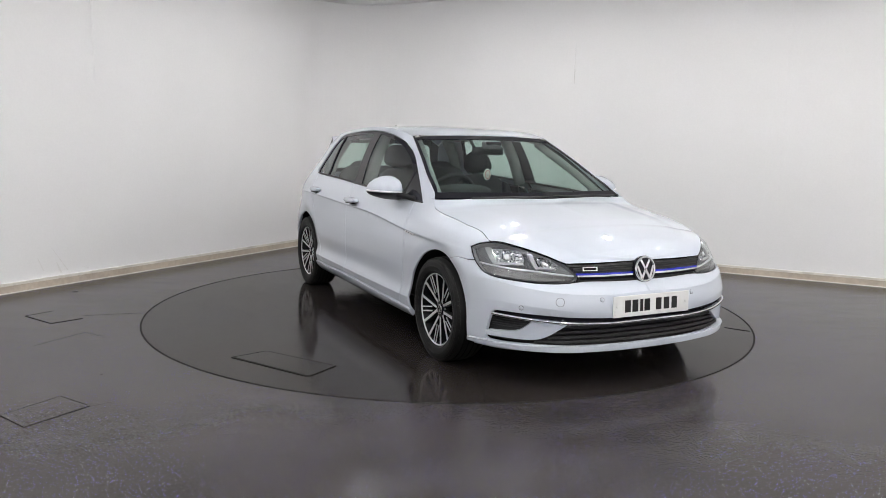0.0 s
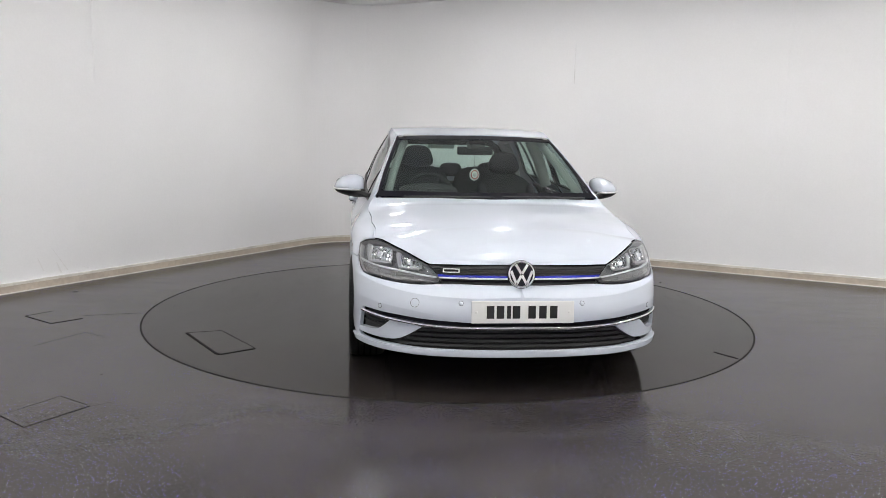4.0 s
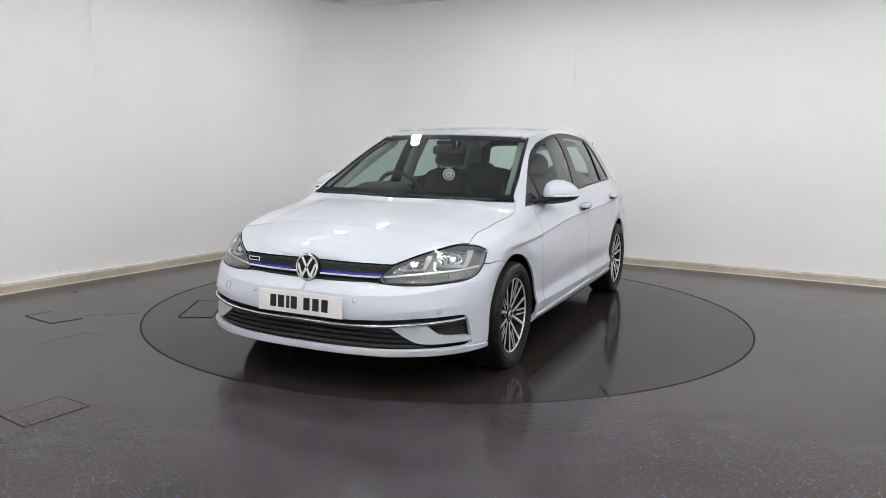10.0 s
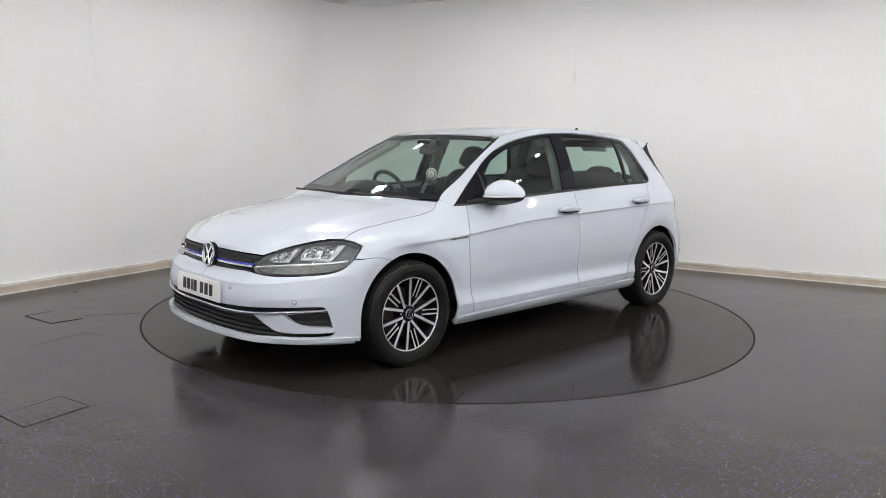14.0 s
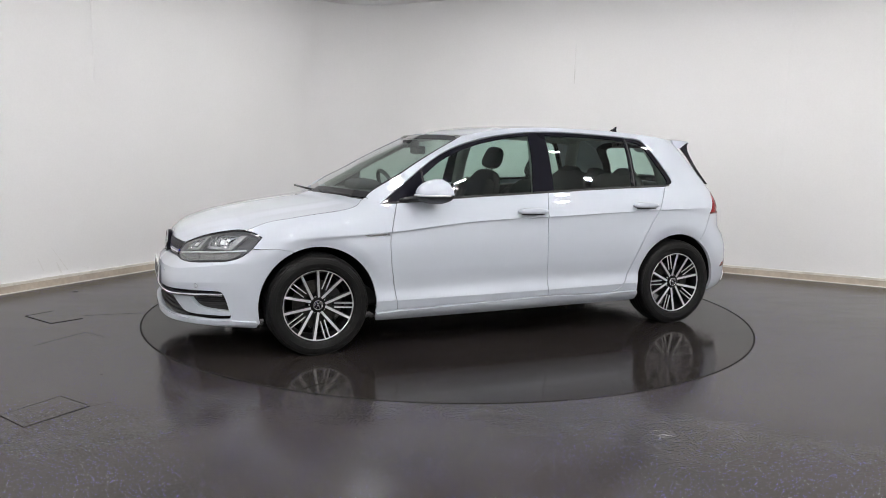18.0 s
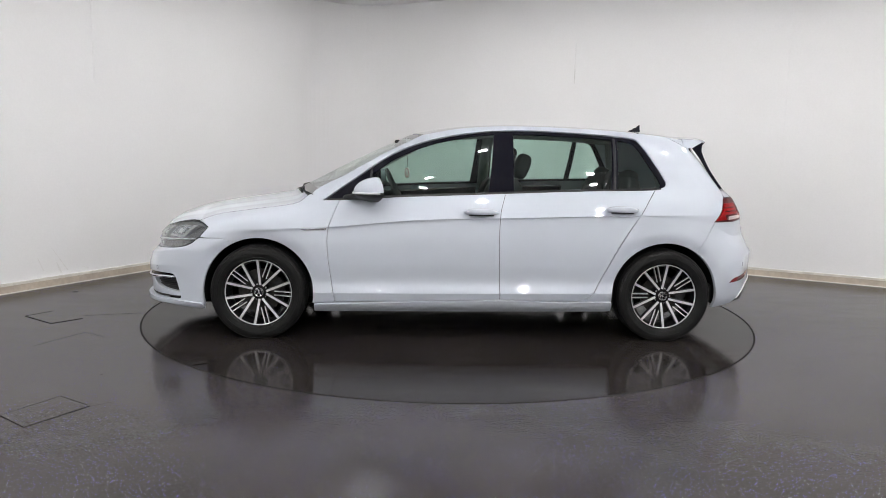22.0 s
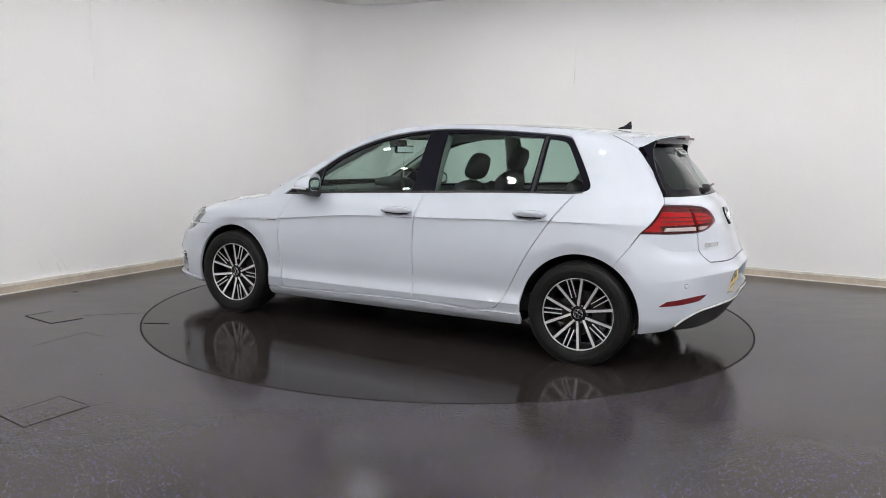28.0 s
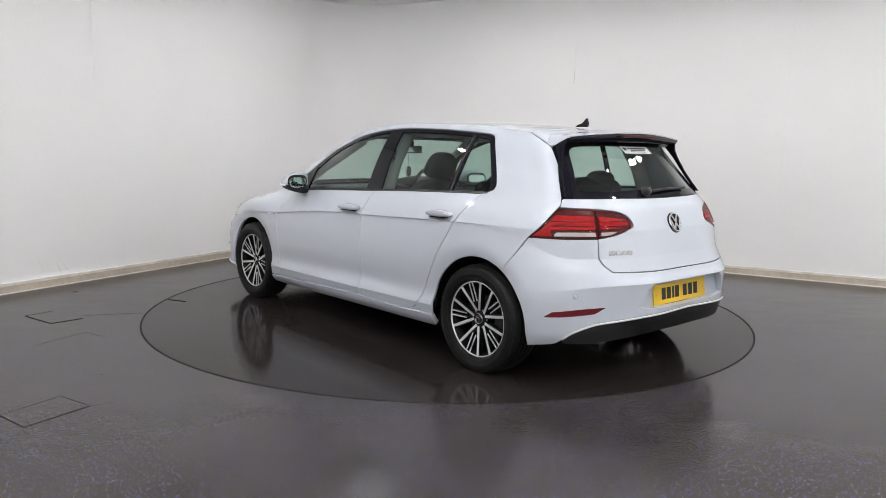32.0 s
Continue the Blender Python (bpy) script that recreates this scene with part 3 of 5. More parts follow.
def raise_panel(name, material, parent, vs, fs, where, normal, off=0.0, deep=.012, label="", side=1, both=False, chamfer=.0015):
    """A curved panel with thickness from a flat tiling: where and normal map it on a surface. side -1 mirrors it, both joins the two halves."""
    p, n = where(vs) + 0, normal(vs)
    p = p + n * off
    e = np.concatenate([fs[:, [0, 1]], fs[:, [1, 2]], fs[:, [2, 0]]])
    key = {}
    for a, b in e:
        key[(int(a), int(b))] = 1
    rim = [(a, b) for a, b in key if (b, a) not in key]
    if both:
        rim = [(a, b) for a, b in rim if not (abs(p[a, 1]) < 1e-3 and abs(p[b, 1]) < 1e-3)]
        mid = np.abs(p[:, 1]) < 1e-3
        p[mid, 1] = 0
        n[mid, 1] = 0
        n[mid] /= np.linalg.norm(n[mid], axis=1)[:, None] + 1e-12
    co, no = [tuple(q) for q in p], [tuple(q) for q in n]
    faces = [tuple(int(i) for i in f) for f in fs]
    if deep and rim:
        ids, out = {}, {}
        for a, b in rim:                         # outward direction at each rim point
            d = np.cross(p[b] - p[a], n[a])
            d = d / (np.linalg.norm(d) + 1e-9)
            for q in (a, b):
                out[q] = out.get(q, 0) + d
        for q, d in out.items():
            d = d / (np.linalg.norm(d) + 1e-9)
            ids[q] = len(co)
            soft = n[q] * .5 + d * .85
            co += [tuple(p[q]), tuple(p[q] + d * chamfer - n[q] * chamfer * 1.2), tuple(p[q] + d * chamfer - n[q] * deep)]
            no += [tuple(soft), tuple(d), tuple(d)]
        for a, b in rim:
            i, j = ids[a], ids[b]
            faces += [(j, i, i + 1, j + 1), (j + 1, i + 1, i + 2, j + 2)]
    flip = side < 0
    if flip:
        co, no = [(x, -y, z) for x, y, z in co], [(x, -y, z) for x, y, z in no]
        faces = [f[::-1] for f in faces]
    if both:
        k = len(co)
        co += [(x, -y, z) for x, y, z in co]
        no += [(x, -y, z) for x, y, z in no]
        faces += [tuple(i + k for i in f[::-1]) for f in faces]
    me = bpy.data.meshes.new(name)
    me.from_pydata(co, [], faces)
    me.polygons.foreach_set("use_smooth", [True] * len(me.polygons))
    # faces should look the way their normals point
    me.update()
    f0 = me.polygons[0]
    if f0.normal.dot(Vector(no[f0.vertices[0]])) < 0:
        me.flip_normals()
    me.normals_split_custom_set_from_vertices([Vector(v).normalized() for v in no])
    return link(name, me, material, parent, label)


def panel(name, material, parent, outer, holes=(), off=0.0, deep=.012, step=.03, label="", side=1, both=False):
    vs, fs = tiling(outer, holes, step)
    return raise_panel(name, material, parent, vs, fs, skin, skin.normal, off, deep, label, side, both)


def half(points):
    """Close the half outline exactly on the middle line."""
    q = np.array(points)
    q[q[:, 0] < .004, 0] = 0
    q[q[:, 0] > skin.ku[-1] - .004, 0] = skin.ku[-1]
    return q


U_END = skin.ku[-1]

# ---------------------------------------------------------------- outlines of the panels
HOOD_EDGE = [(1.745, .925), (1.69, .879), (1.579, .852), (1.438, .834), (1.19, .806), (1.049, .785), (.945, .7445, 1), (.86, .7440), (.78, .7365), (.70, .7245), (.614, .7065), (.54, .6845), (.455, .6515, 1), (.30, .653), (.15, .655), (.0, .655)]
HEAD = [(.412, .575), (.428, .612), (.458, .6485, 1), (.54, .681), (.614, .703), (.70, .721), (.78, .733), (.86, .7405), (.935, .741), (1.005, .731), (1.066, .709, 1), (1.048, .68), (1.02, .645), (.978, .615), (.926, .590), (.865, .576), (.756, .566), (.642, .556), (.548, .553), (.46, .556)]
HEAD_LOW = [(.41, .555), (.46, .551), (.548, .548), (.642, .551), (.756, .561), (.865, .571), (.926, .585), (.978, .610), (1.022, .640)]
LAMP_OUT = [(4.345, .787, 1), (4.43, .862), (4.518, .938, 1), (4.6, .939), (4.73, .934, 1), (4.722, .79, 1), (4.63, .787), (4.5, .786)]
LAMP_IN = [(4.736, .934, 1), (4.85, .925), (4.92, .908), (4.957, .884), (4.972, .850), (4.93, .832), (4.85, .81), (4.78, .797), (4.728, .790, 1)]
SHUT_F = [(.803, .893), (.840, .80), (.863, .733), (.874, .662), (.870, .55), (.857, .445), (.826, .246)]
SHUT_M = [(-.264, .950), (-.245, .89), (-.227, .82), (-.221, .675), (-.226, .45), (-.233, .272)]
SHUT_R = [(-1.243, .987), (-1.181, .902), (-1.010, .645), (-.874, .384), (-.842, .325), (-.80, .285), (-.74, .267), (-.65, .262)]
BELT = [(.803, .889), (.55, .907), (.27, .923), (-.264, .947), (-.7, .968), (-1.243, .985)]
WIN_TOP = [(.90, .893), (.68, 1.049), (.46, 1.194), (.238, 1.279), (-.022, 1.332), (-.32, 1.356), (-.66, 1.351), (-1.046, 1.328), (-1.145, 1.313), (-1.175, 1.285), (-1.25, 1.172), (-1.322, 1.04), (-1.318, 1.01), (-1.285, .996)]


def shift(pts, dx, dz=0.0):
    return [(x + dx, z + dz) for x, z in pts]


for side in (1, -1):
    # front wing
    panel("front_wing", PAINT, car, lines(
        ("uz", [(.945, .7435), (1.049, .784), (1.19, .8052), (1.438, .8332), (1.579, .8512), (1.69, .878), (1.748, .924)]),
        ("xz", [(.903, .888), (.807, .889)]), ("xz", shift(SHUT_F, .0025)), ("xz", [(.83, .244), (.953, .240)]),
        ("xz", arch(1.3125, 190, 66.5)), ("uz", [(1.25, .625), (1.169, .644), (1.08, .6425)]), ("uz", [(1.027, .6465), (1.054, .68), (1.071, .7095)]),
        ("uz", [(1.005, .7335), (.95, .7432)])), side=side, step=.026)
    # doors
    door = panel("front_door", PAINT, car, lines(("xz", shift(SHUT_F, -.0025)), ("xz", [(.82, .249), (-.229, .275)]), ("xz", shift(SHUT_M, .0028)[::-1]), ("xz", BELT[3::-1])), side=side, label="painted front door")
    rdoor = panel("rear_door", PAINT, car, lines(("xz", shift(SHUT_M, -.0028)), ("xz", [(-.24, .275), (-.645, .265)]), ("xz", shift(SHUT_R, .0015, .002)[::-1]), ("xz", BELT[:2:-1])), side=side, label="painted rear door")
    for d, lo, hi in ((door, -.2, .79), (rdoor, -.93, -.27)):
        zb = lambda x: np.interp(-x, [-.803, -.27, .264, 1.243], [.889, .923, .947, .985])
        panel("door_trim", LINER, d, lines(("xz", [(hi, .27), (lo, .28)]), ("xz", [(lo, .35), (lo, zb(lo) - .003)]), ("xz", [(lo, zb(lo) - .003), (hi, zb(hi) - .003)]), ("xz", [(hi, zb(hi) - .01), (hi, .28)])), off=-.06, deep=.02, step=.08, side=side)
    # window surround, panes
    surround_out = lines(("xz", shift(WIN_TOP, -.0005, -.004)), ("xz", [(-1.28, .992), (-.7, .972), (-.264, .951), (.27, .927), (.55, .911), (.803, .893), (.893, .890)]))
    pane_f = loop("xz", [(.60, .922, 1), (.598, 1.062, 1), (.45, 1.165), (.24, 1.254), (0, 1.308), (-.197, 1.333, 1), (-.180, 1.15), (-.155, .953, 1), (.27, .936)])
    pane_r = loop("xz", [(-.315, .963, 1), (-.320, 1.15), (-.322, 1.335, 1), (-.66, 1.33), (-.985, 1.312, 1), (-.975, 1.15), (-.955, .987, 1), (-.65, .977)])
    pane_q = loop("xz", [(-.995, .991, 1), (-1.012, 1.15), (-1.02, 1.308, 1), (-1.115, 1.293), (-1.15, 1.265), (-1.228, 1.135), (-1.287, 1.025), (-1.262, 1.004)])
    wf = panel("window_surround", BLACK, car, surround_out, [pane_f, pane_r, pane_q], off=-.006, deep=.01, step=.03, side=side, label="gloss black window surround and pillars")
    panel("front_window", WINDOW, door, pane_f, off=-.010, deep=.003, step=.06, side=side, label="green tinted door glass")
    panel("rear_window", WINDOW, rdoor, pane_r, off=-.010, deep=.003, step=.06, side=side, label="green tinted door glass")
    panel("quarter_window", WINDOW, car, pane_q, off=-.010, deep=.003, step=.06, side=side, label="green tinted quarter glass")
    panel("divider", TRIM, wf, lines(("xz", [(-.972, .984), (-.986, 1.15), (-.995, 1.318)]), ("xz", [(-1.007, 1.318), (-.998, 1.15), (-.984, .985)])), off=-.002, deep=.006, step=.05, side=side, label="window divider bar")
    panel("quarter_divider", TRIM, wf, lines(("xz", [(.612, .915), (.61, 1.09)]), ("xz", [(.60, 1.098), (.602, .915)])), off=-.002, deep=.006, step=.05, side=side, label="slim window divider")
    panel("waist_seal", TRIM, car, lines(("xz", [(.893, .8905), (.803, .8915), (.55, .9095), (.27, .9255), (-.264, .9495), (-.7, .9705), (-1.285, .9905)]), ("xz", [(-1.285, .999), (-.7, .981), (-.264, .960), (.27, .936), (.55, .92), (.803, .902), (.88, .8975)])), off=.001, deep=.01, step=.05, side=side, label="black rubber waist seal")
    # pillars, roof rail and rear quarter in one pressing
    panel("body_side", PAINT, car, lines(
        ("uz", [(1.753, .93), (1.753, 1.05), (1.753, 1.18), (1.753, 1.31)]), ("uv", [(1.76, V_TOP), (2.4, V_TOP), (3.1, V_TOP), (3.7, V_TOP), (4.33, V_TOP)]),
        ("uz", [(4.36, 1.325), (4.46, 1.285), (4.545, 1.245), (4.562, 1.18), (4.565, 1.10), (4.555, 1.03), (4.543, .985), (4.532, .957), (4.516, .943)]), ("uz", [(4.428, .866), (4.337, .787)]), ("uz", [(4.284, .703), (4.222, .615)]),
        ("xz", arch(-1.3125, 124, 6)), ("xz", [(-.96, .267), (-.74, .2655)]), ("xz", [(-.765, .2705), (-.805, .283), (-.846, .325), (-.878, .384), (-1.014, .645), (-1.185, .902), (-1.247, .985)]),
        ("xz", shift(WIN_TOP, 0, .002)[::-1]), ("xz", [(.905, .893), (.96, .90)])), side=side, step=.0202, label="painted pillars, roof rail and rear quarter")
    # sill
    panel("sill", PAINT, car, lines(("xz", [(.957, .19), (.955, .232)]), ("xz", [(.83, .239), (-.23, .266), (-.65, .256), (-.80, .262), (-.958, .262)]), ("xz", [(-.962, .25), (-.963, .205)]), ("xz", [(-.94, .20), (.0, .192), (.94, .187)])), off=.011, deep=.03, side=side, step=.026, label="painted sill below the doors")
    # dark strips added behind the shut lines, so the gaps read as shaded
    for run in (SHUT_F, SHUT_M, SHUT_R):
        panel("door_gap_backing", GAP, car, lines(("xz", shift(run, .013)), ("xz", shift(run, -.013)[::-1])), off=-.013, deep=.006, step=.06, side=side, label="dark backing strip added to deepen the shade in the door gap")
    # door handles
    for owner, x0, x1, z, y in ((door, .011, -.215, .834, .872), (rdoor, -.9, -1.112, .861, .868)):
        cx = (x0 + x1) / 2
        bm = bmesh.new()
        ys = y + .016
        pts = [(x0, .0), (x0 - .03, .018), (cx, .024), (x1 + .03, .018), (x1, 0), (x1 + .03, -.012), (cx, -.016), (x0 - .03, -.012)]
        f = flow(pts, step=.02)
        rings = []
        for dy, sc in ((-.02, .96), (.008, 1.0), (.018, .94), (.022, .72)):
            rings.append([bm.verts.new((cx + (a - cx) * sc, side * (ys + dy), z + b * sc)) for a, b in f])
        for a, b in zip(rings, rings[1:]):
            for i in range(len(a)):
                j = (i + 1) % len(a)
                bm.faces.new((a[i], a[j], b[j], b[i]))
        bm.faces.new(rings[-1])
        h = part("handle", bm, PAINT, owner, "body-coloured door handle", True)
        bm = bmesh.new()
        q = skin.find([(cx - .006, z - .012)], "xz", (0, 5.36))
        dp, dn = skin(q)[0] * (1, side, 1), skin.normal(q)[0] * (1, side, 1)
        lathe(bm, [(.0005, .0004), (.022, .0008), (.040, .0026), (.049, .0046), (.053, .0040), (.056, -.001)], 36, Matrix.Translation(dp) @ Vector(dn).to_track_quat("Z", "Y").to_matrix().to_4x4() @ Matrix.Diagonal((1.0, .66, 1, 1)))
        part("recess", bm, PAINT, h, "shallow dished recess behind the handle", True)
        bm = bmesh.new()
        box(bm, (x1 + .02, min(side * (ys + .016), side * (ys + .0215)), z + .006), (x0 - .02, max(side * (ys + .016), side * (ys + .0215)), z + .0095), .001)
        part("strip", bm, SATIN, h)
        # the shade below the grip, put in as a solid dark bar
        bm = bmesh.new()
        box(bm, (x1 + .035, min(side * (y + .004), side * (ys + .014)), z - .0215), (x0 - .035, max(side * (y + .004), side * (ys + .014)), z - .0170), .001)
        part("grip_shade", bm, GAP, h, "dark bar that stands for the shade under the grip")
    # badge blade on the wing
    p = skin(skin.find([(.955, .712)], "xz"))[0]
    bm = bmesh.new()
    prism(bm, [(.085, -.003), (-.075, .0075), (-.075, -.0065), (.06, -.0105)], .005, Matrix.Translation((p[0], side * (p[1] + .001), p[2])) @ Matrix.Rotation(radians(90), 4, "X") @ Matrix.Translation((0, 0, -.002)), .001)
    wb = part("wing_badge", bm, CHROME, car, "slim chrome blade badge on the wing")
    bm = bmesh.new()
    prism(bm, [(.03, -.0040), (-.06, .0022), (-.06, -.0030), (.03, -.0066)], .0008, Matrix.Translation((p[0], side * (p[1] + .0042), p[2])) @ Matrix.Rotation(radians(90), 4, "X") @ Matrix.Translation((0, 0, -.0004)))
    part("bar", bm, LAMP_GREY, wb)



def bead(name, pts, radius, off, label, tall=1.3, material=None):
    """A rounded bright strip laid along the shell, across the middle line."""
    uv = skin.find(flow(pts, closed=False, step=.03), "uz")
    p = skin(uv) + skin.normal(uv) * off
    order = p[::-1] if uv[0][0] < .01 or uv[0][0] > U_END - .01 else p
    full = [tuple(q) for q in order[:-1]] + [(order[-1][0], 0, order[-1][2])] + [(x, -y, z) for x, y, z in order[:-1][::-1]]
    bm = bmesh.new()
    tube(bm, full, radius, 10)
    for v in bm.verts:
        near = min(full, key=lambda q: (v.co.x - q[0])**2 + (v.co.y - q[1])**2)
        v.co.z = near[2] + (v.co.z - near[2]) * tall
    return part(name, bm, material or CHROME, car, label, True)


# ---------------------------------------------------------------- nose
panel("upper_grille", TRIM, car, half(lines(("uz", [(0, .650), (.15, .648), (.319, .645), (.448, .646)]), ("uz", [(.424, .612), (.408, .575)]), ("uz", [(.405, .560), (.347, .562), (.2, .558), (0, .556)]))), off=-.006, deep=.01, both=True, step=.03, label="black honeycomb upper grille")
for k in range(3):
    z = .612 + .012 * k
    panel("grille_bar", TRIM, car, half(lines(("uz", [(.0, z + .004), (.2, z + .004), (.42 + .01 * k, z + .003)]), ("uz", [(.42 + .01 * k, z - .003), (.2, z - .003), (0, z - .003)]))), off=.002, deep=.008, both=True, step=.03)
panel("blue_strip", BLUE, car, half(lines(("uz", [(0, .599), (.2, .600), (.418, .602)]), ("uz", [(.416, .592), (.2, .590), (0, .589)]))), off=.003, deep=.01, both=True, step=.03, label="thin blue strip across the grille")
panel("grille_trim", CHROME, car, half(lines(("uz", [(0, .5885), (.2, .5895), (.416, .5915)]), ("uz", [(.412, .583), (.2, .581), (0, .580)]))), off=.006, deep=.012, both=True, step=.03, label="chrome strip across the grille")
panel("grille_lip", BLACK, car, half(lines(("uz", [(0, .574), (.2, .576), (.40, .578)]), ("uz", [(.40, .570), (.2, .568), (0, .566)]))), off=.002, deep=.01, both=True, step=.03)

OPEN = half(loop("uz", [(0, .374, 1), (.15, .374), (.3, .376), (.5, .387), (.68, .401), (.865, .404), (.889, .388), (.917, .289), (.922, .252), (.887, .240), (.67, .240), (.49, .236), (.3, .233), (0, .232, 1)]))
bumper_out = half(lines(("uz", [(0, .551), (.2, .553), (.347, .557), (.40, .556)]), ("uz", HEAD_LOW), ("uz", [(1.065, .637), (1.169, .640), (1.248, .622)]), ("xz", arch(1.3125, 65.5, -14)), ("uz", [(1.064, .203), (.88, .218), (.67, .214), (.494, .209), (.3, .206), (.15, .205), (0, .205)])))
OPEN_half = OPEN[OPEN[:, 0] >= 0]


def notch(outer, hole):
    """Take the half opening out of the half outline: both end on the middle line."""
    o, h = list(outer), list(hole)
    hi = max(range(len(h)), key=lambda k: (h[k][0] < 1e-6) * (10 + h[k][1]))
    lo = max(range(len(h)), key=lambda k: (h[k][0] < 1e-6) * (10 - h[k][1]))
    run = h[hi:lo + 1] if hi < lo else h[hi:] + h[:lo + 1]
    # the run from the top of the opening round to its bottom, then on along the chin
    up = max(range(len(o)), key=lambda k: (o[k][0] < 1e-6) * (10 + o[k][1]))
    body = o[up:] + o[:up]
    return np.array(body + run[::-1])


panel("front_bumper", PAINT, car, notch(bumper_out, OPEN_half), deep=.02, both=True, step=.0202, label="painted front bumper with wide lower opening")
panel("bumper_backing", TRIM, car, half(lines(("uz", [(0, .39), (.3, .392), (.5, .40), (.68, .412), (.90, .41)]), ("uz", [(.93, .30), (.93, .24)]), ("uz", [(.67, .23), (.3, .225), (0, .225)]))), off=-.045, deep=.01, both=True, step=.05, label="black backing behind the lower grille")
bead("lower_trim", [(0, .348), (.15, .347), (.3, .346), (.5, .355), (.68, .372), (.786, .380), (.886, .383)], .0065, .002, "chrome strip over the lower grille")
panel("trim_band", BLACK, car, half(lines(("uz", [(0, .372), (.3, .374), (.5, .385), (.68, .399), (.863, .402), (.886, .388)]), ("uz", [(.8, .386), (.68, .379), (.5, .363), (.3, .354), (0, .356)]))), off=-.012, deep=.02, both=True, step=.03, label="gloss black band above the chrome strip")
for k, z in enumerate((.325, .301, .277, .254)):
    e = (.52, .55, .585, .65)[k]
    panel("grille_slat", TRIM, car, half(lines(("uz", [(0, z + .006), (.3, z + .006), (e, z + .007)]), ("uz", [(e + .01, z - .005), (.3, z - .006), (0, z - .006)]))), off=-.012, deep=.03, both=True, step=.03)
for side in (1, -1):
    panel("bumper_blade", PAINT, car, loop("uz", [(.506, .345, 1), (.58, .351), (.675, .360, 1), (.705, .334), (.745, .308), (.80, .297), (.914, .287, 1), (.932, .274), (.915, .264), (.80, .265), (.655, .268), (.60, .286)]), off=-.001, deep=.035, side=side, step=.02, label="painted blade beside the lower grille")
    panel("fog_pocket", TRIM, car, loop("uz", [(.665, .365, 1), (.78, .371), (.887, .376, 1), (.913, .290, 1), (.80, .299), (.745, .311), (.70, .338)]), off=-.03, deep=.01, side=side, step=.03, label="black fog lamp pocket")
    for k, z in enumerate((.350, .325)):
        panel("pocket_slat", TRIM, car, lines(("uz", [(.71 + .02 * k, z + .004), (.895, z + .006)]), ("uz", [(.897, z - .002), (.72 + .02 * k, z - .004)])), off=-.018, deep=.02, side=side, step=.03)
    panel("chin", PAINT, car, lines(("uz", [(.0, .199), (.3, .2), (.494, .203), (.67, .208), (.88, .213), (1.055, .20)]), ("uz", [(1.05, .168), (.9, .174), (.7, .186), (.5, .192), (.3, .194), (0, .194)])), off=-.018, deep=.01, side=side, step=.04, label="painted chin under the bumper lip")
    panel("bumper_lip", PAINT, car, lines(("uz", [(.0, .229), (.3, .230), (.494, .233), (.67, .236), (.88, .237), (1.05, .224)]), ("uz", [(1.058, .206), (.88, .214), (.67, .211), (.494, .206), (.3, .203), (0, .202)])), off=.014, deep=.02, side=side, step=.02, label="painted lip along the bottom of the bumper")
    # parking sensors and towing cover
    for u, z in ((.318, .470), (.735, .430)):
        q = skin.find([(u, z)], "uz")
        p, n = skin(q)[0], skin.normal(q)[0]
        bm = bmesh.new()
        m = Matrix.Translation(p * (1, side, 1)) @ Vector(n * (1, side, 1)).to_track_quat("Z", "Y").to_matrix().to_4x4()
        lathe(bm, [(.0005, .003), (.0085, .003), (.0105, .0012), (.0115, -.002)], 20, m)
        s = part("parking_sensor", bm, PAINT, car, "small round parking sensor", True)
        bm = bmesh.new()
        lathe(bm, [(.0105, .0005), (.0125, .0006), (.0125, -.002)], 20, m)
        part("ring", bm, GAP, s)
q = skin.find([(.545, .465)], "uz")
p, n = skin(q)[0], skin.normal(q)[0]
bm = bmesh.new()
lathe(bm, [(.0215, .0), (.0215, .0011), (.0232, .0011), (.0232, .0)], 32, Matrix.Translation(p * (1, -1, 1)) @ Vector(n * (1, -1, 1)).to_track_quat("Z", "Y").to_matrix().to_4x4())
part("tow_cover", bm, TRIM, car, "thin round joint of the towing eye cover", True)


def badge(parent, m, r, name, label):
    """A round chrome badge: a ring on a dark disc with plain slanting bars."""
    bm = bmesh.new()
    lathe(bm, [(.0005, .006), (r * .84, .006), (r * .98, .004), (r * 1.0, 0), (r * .98, -.02)], 48, m)
    b = part(name, bm, BLACK, parent, label, True)
    bm = bmesh.new()
    lathe(bm, [(r * .80, .006), (r * .82, .0105), (r * .88, .012), (r * .94, .0105), (r * .965, .005)], 48, m)
    part("ring", bm, CHROME, b, "", True)
    w = r * .1
    for x0, y0, x1, y1 in ((-.42, .70, -.02, .03), (.42, .70, .02, .03), (-.76, .26, -.36, -.70), (.76, .26, .36, -.70), (-.36, -.70, -.02, -.06), (.36, -.70, .02, -.06)):
        d = Vector((x1 - x0, y1 - y0)).normalized() * r
        o = Vector((-d.y, d.x)).normalized() * w
        a, c = Vector((x0, y0)) * r, Vector((x1, y1)) * r
        bm = bmesh.new()
        prism(bm, [tuple(a - o), tuple(c - o), tuple(c + o), tuple(a + o)], .005, m @ Matrix.Translation((0, 0, .005)), .001)
        part("bar", bm, CHROME, b)
    return b


def upright(x, y, z, yaw, lean=0.0):
    """A pose whose z axis looks out along the heading yaw, leaning back by lean, with y up."""
    return Matrix.Translation((x, y, z)) @ Matrix.Rotation(radians(yaw), 4, "Z") @ Matrix.Rotation(radians(90 - lean), 4, "Y") @ Matrix.Rotation(radians(90), 4, "Z")


badge(car, upright(2.098, 0, .610, 0, 8), .072, "front_badge", "round chrome emblem on the grille")
